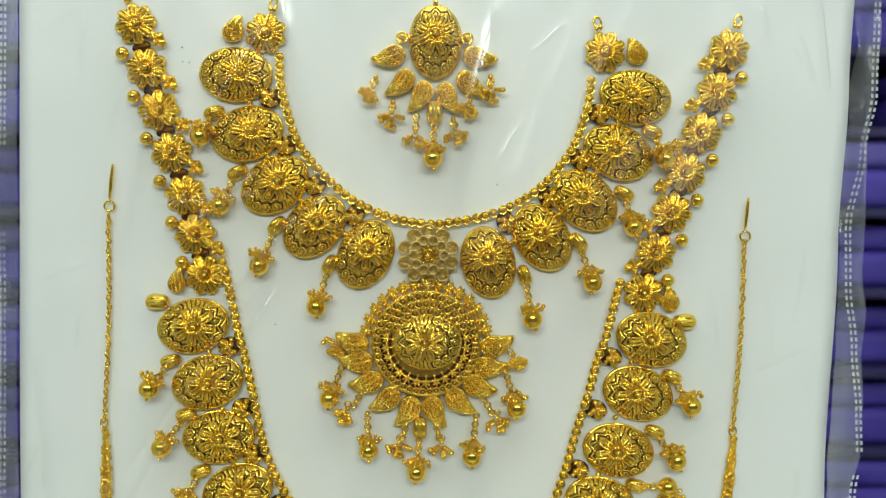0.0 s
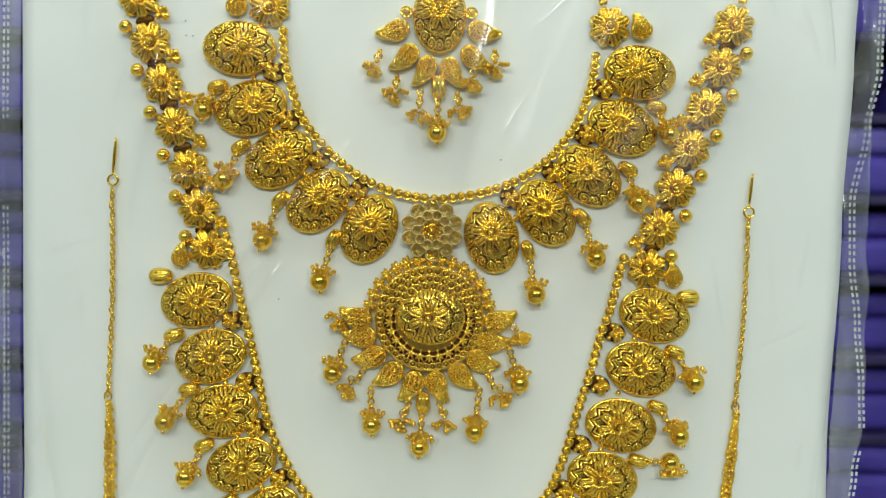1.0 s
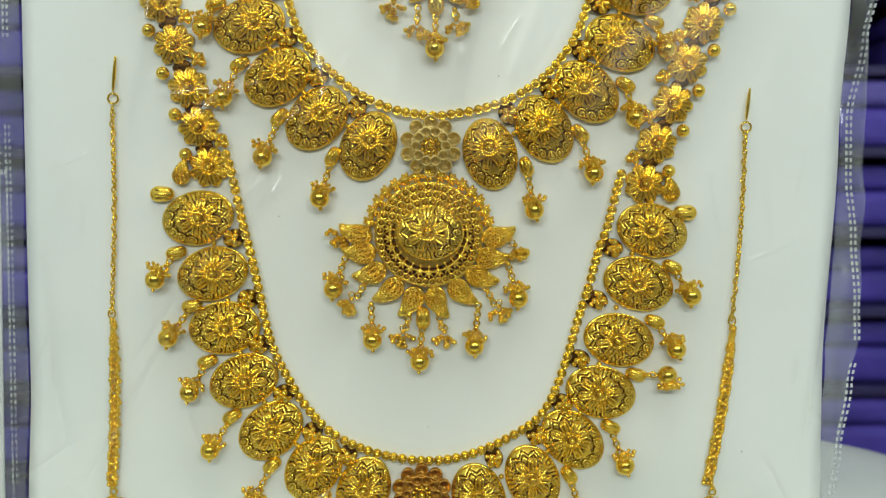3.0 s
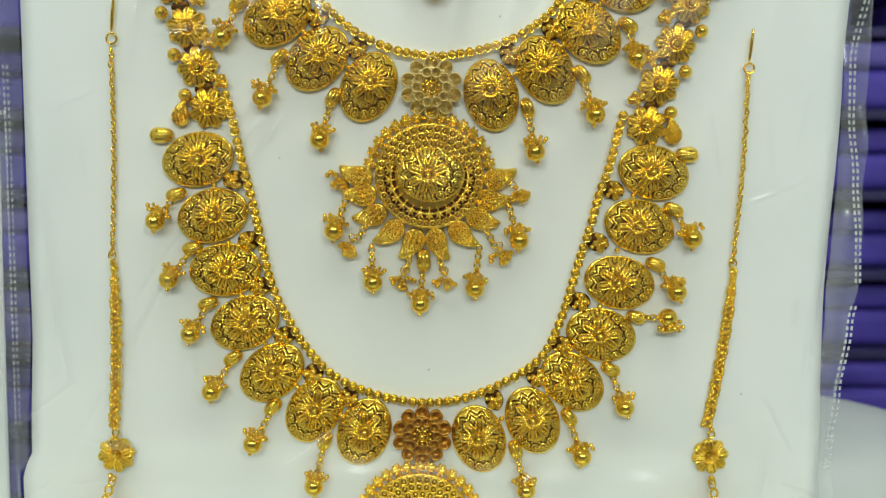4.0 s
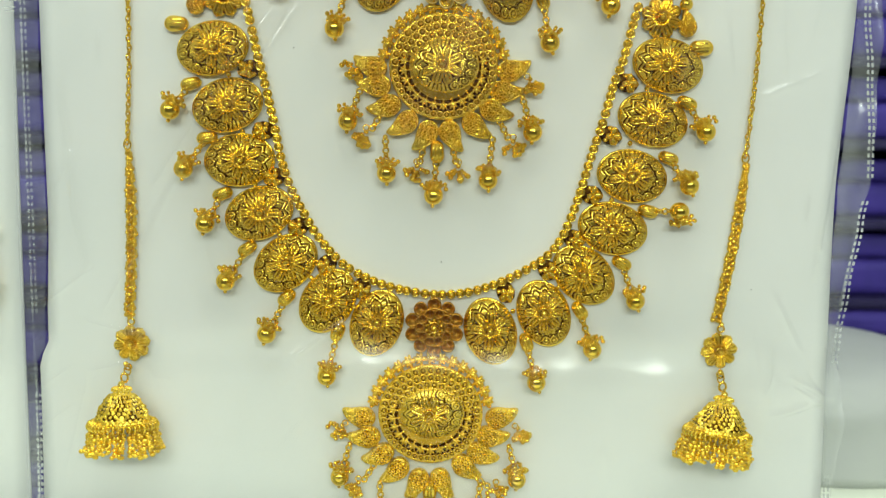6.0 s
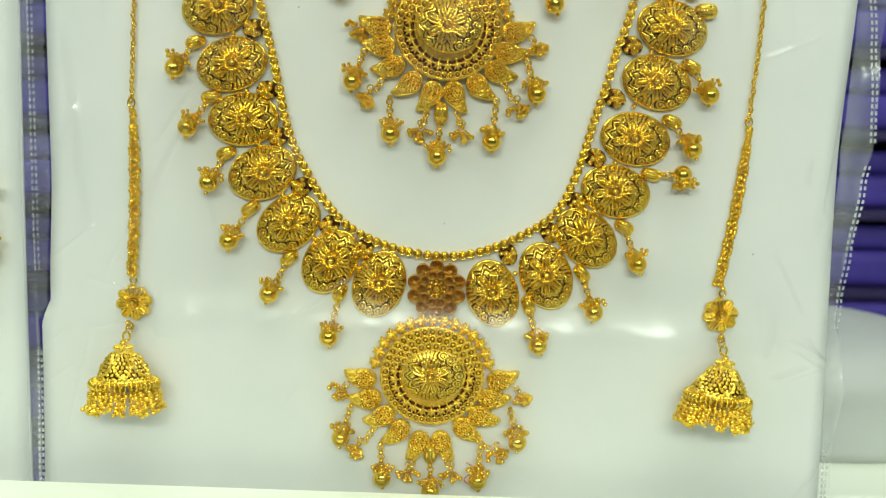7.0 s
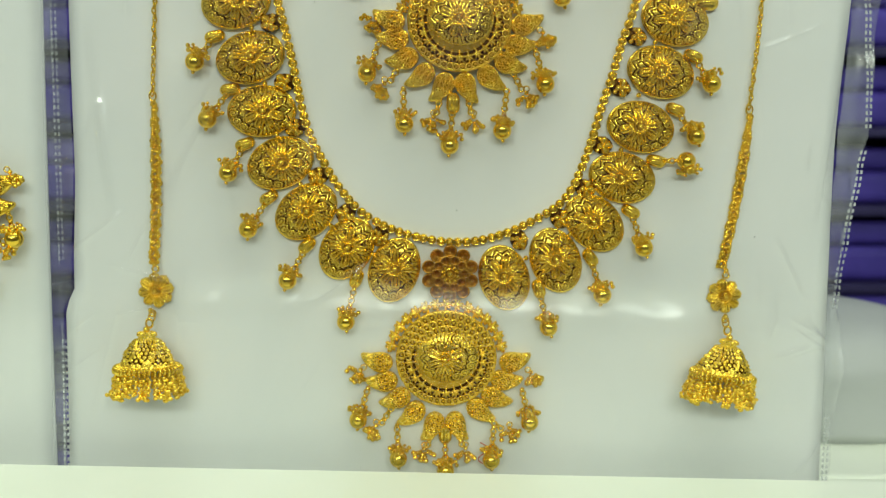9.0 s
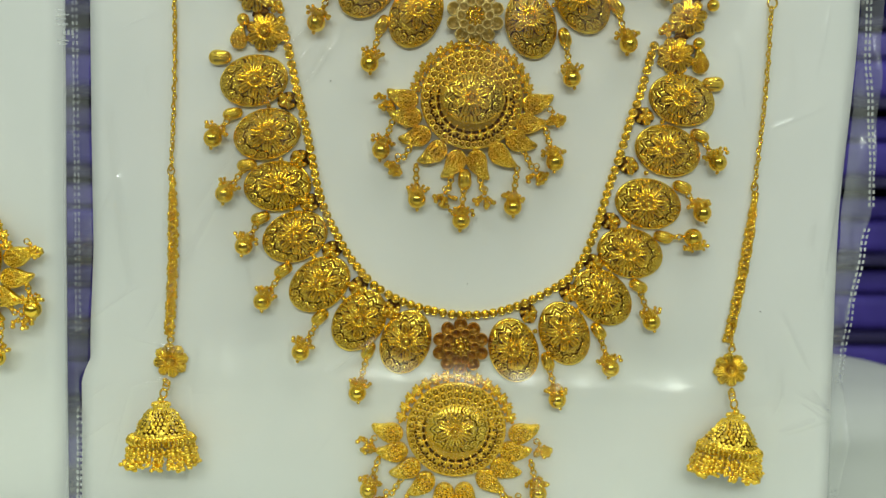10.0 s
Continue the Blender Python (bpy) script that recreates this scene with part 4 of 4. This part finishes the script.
def crinkled_sheet(name, left, right, z0, z1, nx, nz, material):
    """The front film: bulges over the jewellery, lies near the card at its edges, with sharp creases."""
    zz = np.linspace(z0, z1, nz + 1)
    a, b = np.array([lerp(left, z) for z in zz]), np.array([lerp(right, z) for z in zz])
    u = np.linspace(0, 1, nx + 1)[None, :]
    x = a[:, None] + (b - a)[:, None] * u
    z = np.repeat(zz[:, None], nx + 1, 1)
    edge = np.minimum(u, 1 - u) * 14
    h = 13.0 * (1 - np.exp(-edge * 1.2)) * np.minimum(1.0, 0.5 + 6 * (z - z0) / (z1 - z0))
    soft = np.array([2.0 * noise.noise(Vector((p * 26, q * 10, 3.0))) + 0.6 * noise.noise(Vector((p * 60 + q * 35, q * 22, 7.0)))
                     for p, q in zip(x.ravel(), z.ravel())])
    streak = np.array([noise.noise(Vector((52 * (0.87 * p - 0.5 * q), 8 * (0.5 * p + 0.87 * q), 1.0))) * max(0.0, 0.35 + 1.6 * noise.noise(Vector((p * 9, q * 9, 5.0))))
                       for p, q in zip(x.ravel(), z.ravel())])
    h = h + (soft + 5.0 * streak).reshape(x.shape)
    sharp, fold = np.zeros_like(h), np.zeros_like(h)
    for x0, q0, x1, q1, amp, width in CREASES:
        dx, dz = x1 - x0, q1 - q0
        size = dx * dx + dz * dz
        t = ((x - x0) * dx + (z - q0) * dz) / size
        side = np.abs((x - x0) * dz - (z - q0) * dx) / math.sqrt(size) / MM
        bump_here = 1.7 * amp * np.exp(-(side / width) ** 2) * np.clip(1 - (2 * t - 1) ** 4, 0, None)
        h += bump_here
        if width < 4:
            sharp = np.maximum(sharp, bump_here)
        else:
            above = z > q0 + (x - x0) * dz / dx
            fold = np.maximum(fold, np.where(above, np.clip(1 - np.abs(bump_here - 2.9) / 1.6, 0, 1), 0.0))
    y = CARD_Y - 0.0012 - np.clip(h, 0, None) * MM
    me = bpy.data.meshes.new(name)
    v = np.stack([x.ravel(), y.ravel(), z.ravel()], 1)
    m = nx + 1
    q = (np.arange(nz)[:, None] * m + np.arange(nx)[None, :]).ravel()
    me.from_pydata(v.tolist(), [], np.stack([q, q + 1, q + m + 1, q + m], 1).tolist())
    me.polygons.foreach_set("use_smooth", [True] * len(me.polygons))
    me.materials.append(material)
    weight = np.clip(sharp / 0.8, 0, 1) ** 1.5 + 0.55 * fold
    me.attributes.new("crease", "FLOAT", "POINT").data.foreach_set("value", np.clip(weight, 0, 1).ravel().astype(np.float32))
    return me


SEAM_RIGHT = [(0.0, 0.1468), (0.044, 0.1465), (0.09, 0.1462), (0.111, 0.1474), (0.130, 0.1498), (0.156, 0.1535), (0.172, 0.1560), (0.188, 0.1555),
              (0.212, 0.1535), (0.236, 0.1510), (0.257, 0.1507), (0.286, 0.1560), (0.307, 0.1600), (0.352, 0.1610)]
FLAP_RIGHT = [(0.0, 0.1500), (0.044, 0.1502), (0.075, 0.1530), (0.09, 0.1520), (0.105, 0.1492), (0.156, 0.1552), (0.172, 0.1580), (0.236, 0.1585),
              (0.286, 0.1600), (0.307, 0.1620), (0.33, 0.1640), (0.352, 0.1650)]
SEAM_LEFT = [(0.0, -0.1675), (0.1, -0.1655), (0.25, -0.1643), (0.352, -0.1630)]
FLAP_LEFT = [(0.0, -0.1690), (0.1, -0.1672), (0.25, -0.1660), (0.352, -0.1645)]

bag = thing("plastic_bag", (0, CARD_Y, 0.0), "clear crinkled plastic bag with sealed edges over the card", "bag")
front = put("front_film", crinkled_sheet("front_film", FLAP_LEFT, CARD_RIGHT, 0.001, 0.356, 380, 420, FILM_FRONT), bag, Matrix.Identity(4))
back = put("back_film", sheet("back_film", FLAP_LEFT, FLAP_RIGHT, 0.001, 0.356, 30, 40, lambda x, z, u, w: CARD_Y + 0.003, FILM), bag, Matrix.Identity(4))
flap = put("side_flap", sheet("side_flap", CARD_RIGHT, FLAP_RIGHT, 0.001, 0.356, 22, 320,
           lambda x, z, u, w: CARD_Y - 0.0012 - (0.003 + 0.006 * max(0.0, (z - 0.28) / 0.07)) * noise.noise(Vector((x * 170, z * 60, 1.0))) - 0.0012 * math.sin(6 * u + 40 * z), FILM_SEAL), bag, Matrix.Identity(4), "milky sealed side flap")
edge_l = put("side_seal", sheet("side_seal", FLAP_LEFT, CARD_LEFT, 0.001, 0.356, 8, 120,
             lambda x, z, u, w: CARD_Y - 0.0016 - 0.0006 * math.sin(70 * z), FILM_MILKY), bag, Matrix.Identity(4), "milky sealed side strip")
for ob in (front, back, flap, edge_l):
    ob.visible_shadow = False


def stitching(name, seam, y, gaps, width=0.0011):
    """Two rows of short embossed dashes along the heat-sealed edge."""
    v, f = [], []
    z = 0.004
    while z < 0.35:
        if not any(a < z < b for a, b in gaps):
            x, x2 = lerp(seam, z), lerp(seam, z + 0.0015)
            for s in (-1, 1):
                c, c2 = x + s * width * 0.75, x2 + s * width * 0.75
                n = len(v)
                for yy in (y, y - 0.0002):
                    v += [(c - 0.00042, yy, z), (c + 0.00042, yy, z), (c2 + 0.00042, yy, z + 0.0015), (c2 - 0.00042, yy, z + 0.0015)]
                f += [(n + 4, n + 5, n + 6, n + 7), (n, n + 3, n + 2, n + 1)] + [(n + i, n + (i + 1) % 4, n + 4 + (i + 1) % 4, n + 4 + i) for i in range(4)]
        z += 0.0026
    return tagged(put(name, mesh_of(name, v, f, EMBOSSED, False, 1.0), bag, Matrix.Identity(4)), kind="stuff")


stitching("seal_texture", SEAM_RIGHT, CARD_Y - 0.0052, [(0.055, 0.1), (0.163, 0.172)])
stitching("seal_texture", SEAM_LEFT, CARD_Y - 0.0030, [(0.085, 0.118), (0.255, 0.285)], 0.0010)

# neighbouring set in its own bag
next_card = put("backing_card", sheet("card", [(0, -0.462), (0.36, -0.452)], [(0, -0.1740), (0.36, -0.1700)], 0.001, 0.352, 30, 30, lambda x, z, u, w: CARD_Y + 0.004, CARD, 0.0012), None, Matrix.Identity(4))
tagged(next_card, "white backing card of the neighbouring jewellery set", "card")
next_bag = thing("plastic_bag", (-0.31, CARD_Y, 0.0), "clear plastic bag over the neighbouring card", "bag")
nf = put("front_film", sheet("next_film", [(0, -0.466), (0.36, -0.456)], [(0, -0.1712), (0.36, -0.1682)], 0.001, 0.356, 90, 90,
         lambda x, z, u, w: CARD_Y + 0.003 - 0.014 * (1 - math.exp(-min(u, 1 - u) * 16)) - 0.001 * noise.noise(Vector((x * 50, z * 30, 5))), FILM), next_bag, Matrix.Identity(4))
nf.visible_shadow = False
ns = put("side_seal", sheet("next_seal", [(0, -0.1742), (0.36, -0.1702)], [(0, -0.1690), (0.36, -0.1668)], 0.001, 0.356, 4, 60, lambda x, z, u, w: CARD_Y + 0.0025 - 0.0006 * math.sin(50 * z), FILM_MILKY), next_bag, Matrix.Identity(4), "milky sealed side strip")
ns.visible_shadow = False
next_necklace = thing("gold_pendant", (-0.216, CARD_Y + 0.004, 0.09), "gold pendant with granule bunches on the neighbouring card", "pendant")
CX, CZ = -0.2165, 0.148
CARD_Y_KEPT = CARD_Y
CARD_Y = 0.354
round_pendant(next_necklace, (CX, CZ), GOLD,
              [(CX + 0.028 * math.cos(radians(d)), CZ + 0.027 * math.sin(radians(d))) for d in range(180, 361, 20)],
              [(CX - 0.036, CZ - 0.02), (CX - 0.02, CZ - 0.04), (CX, CZ - 0.047), (CX + 0.018, CZ - 0.041), (CX + 0.033, CZ - 0.021)],
              [(CX - 0.034, CZ), (CX - 0.029, CZ - 0.026), (CX - 0.01, CZ - 0.039), (CX + 0.009, CZ - 0.039), (CX + 0.028, CZ - 0.026), (CX + 0.034, CZ + 0.004)],
              (CX, CZ - 0.032))
CARD_Y = CARD_Y_KEPT

# white ledge in front of the cards
ledge = thing("front_ledge", (0, 0.25, -0.029), "smooth white ledge standing in front of the cards", "ledge")
box("ledge_top", -0.5, 0.5, 0.17, 0.3335, 0.0305, 0.0355, WHITE, 0.0015, ledge)
box("ledge_body", -0.498, 0.498, 0.172, 0.3325, -0.029, 0.0305, WHITE, 0.001, ledge)
ledge.matrix_basis = Matrix.Rotation(radians(1.25), 4, "Y") @ Matrix.Translation((0.0, 0.25, -0.0295))


def upturned_bowl():
    prof = [(0.0, 60.0), (40, 59.2), (70, 56), (88, 51), (97, 44), (101, 36), (101, 30), (103, 18), (106, 6), (106, 0), (0, 0)]
    return mesh_of("bowl", *lathe_geo(prof, 64), GREY)


tagged(put("plastic_bowl", upturned_bowl(), None, Matrix.Translation((0.218, 0.575, 0.0002))), "pale grey plastic bowl turned over on the counter", "bowl")

# shelves of purple boxes behind
shelf = thing("box_shelf", (0.3, 1.4, 0.0), "dark shelf unit behind the counter", "shelf")
box("back_panel", -1.2, 1.6, 1.55, 1.58, -0.9, 1.2, DARK, 0, shelf)
random.seed(4)
for k in range(-5, 12):
    z = -0.14 + 0.105 * k
    box("shelf_board", -1.2, 1.6, 1.22, 1.55, z - 0.012, z, DARK, 0.002, shelf)
    x = -1.15
    while x < 1.5:
        w, h, d = random.uniform(0.25, 0.5), random.uniform(0.075, 0.092), random.uniform(0.0, 0.05)
        item = thing("jewellery_box", (x + w / 2, 1.3, z), "closed purple jewellery box on a dark shelf", "box", "purple boxes on the shelves")
        box("box_base", x, x + w, 1.22 + d, 1.45 + d, z, z + h * 0.6, PURPLE, 0.014, item)
        box("lid", x - 0.002, x + w + 0.002, 1.217 + d, 1.452 + d, z + h * 0.6 + 0.001, z + h, PURPLE_LIGHT if random.random() < 0.35 else PURPLE, 0.012, item)
        x += w + random.uniform(0.01, 0.08)

# worn print on the bag's sealed strip: unreadable, so plain bars
for k, (x, z, w, h) in enumerate(((-0.1700, 0.2462, 3.0, 0.9), (-0.1688, 0.2445, 5.0, 0.5), (-0.1695, 0.2428, 4.0, 0.5), (-0.1690, 0.2408, 4.4, 0.9),
                                  (-0.1684, 0.2375, 1.1, 1.8), (-0.1668, 0.2375, 1.1, 1.8), (-0.1652, 0.2375, 1.1, 1.8), (-0.1690, 0.2345, 4.6, 0.5), (-0.1690, 0.2332, 3.6, 0.5))):
    bar = [(-w / 2, -h / 2, 0), (w / 2, -h / 2, 0), (w / 2, h / 2, 0), (-w / 2, h / 2, 0)]
    put("printed_bar", mesh_of("printed_bar", bar + [(a, b, 0.08) for a, b, _ in bar],
                               [(4, 5, 6, 7), (3, 2, 1, 0), (0, 1, 5, 4), (1, 2, 6, 5), (2, 3, 7, 6), (3, 0, 4, 7)], EMBOSSED, False), bag, on_card((x, z), 0, 3.3))

# a loose red thread by the pendant
curve = bpy.data.curves.new("thread", "CURVE")
curve.dimensions, curve.bevel_depth, curve.bevel_resolution = "3D", 0.00022, 2
line = curve.splines.new("NURBS")
line.points.add(13)
for k, point in enumerate(line.points):
    t = k / 13
    point.co = (0.0032 + 0.0028 * math.sin(7.5 * t) + 0.003 * t, CARD_Y - 0.0020 - 0.002 * t, 0.0425 - 0.011 * t, 1)
line.use_endpoint_u = True
curve.materials.append(THREAD)
thread_mesh = bpy.data.meshes.new_from_object(bpy.data.objects.new("thread_path", curve))
tagged(put("thread", thread_mesh, None, Matrix.Identity(4)), "loose curled red thread beside the lower pendant", "thread")
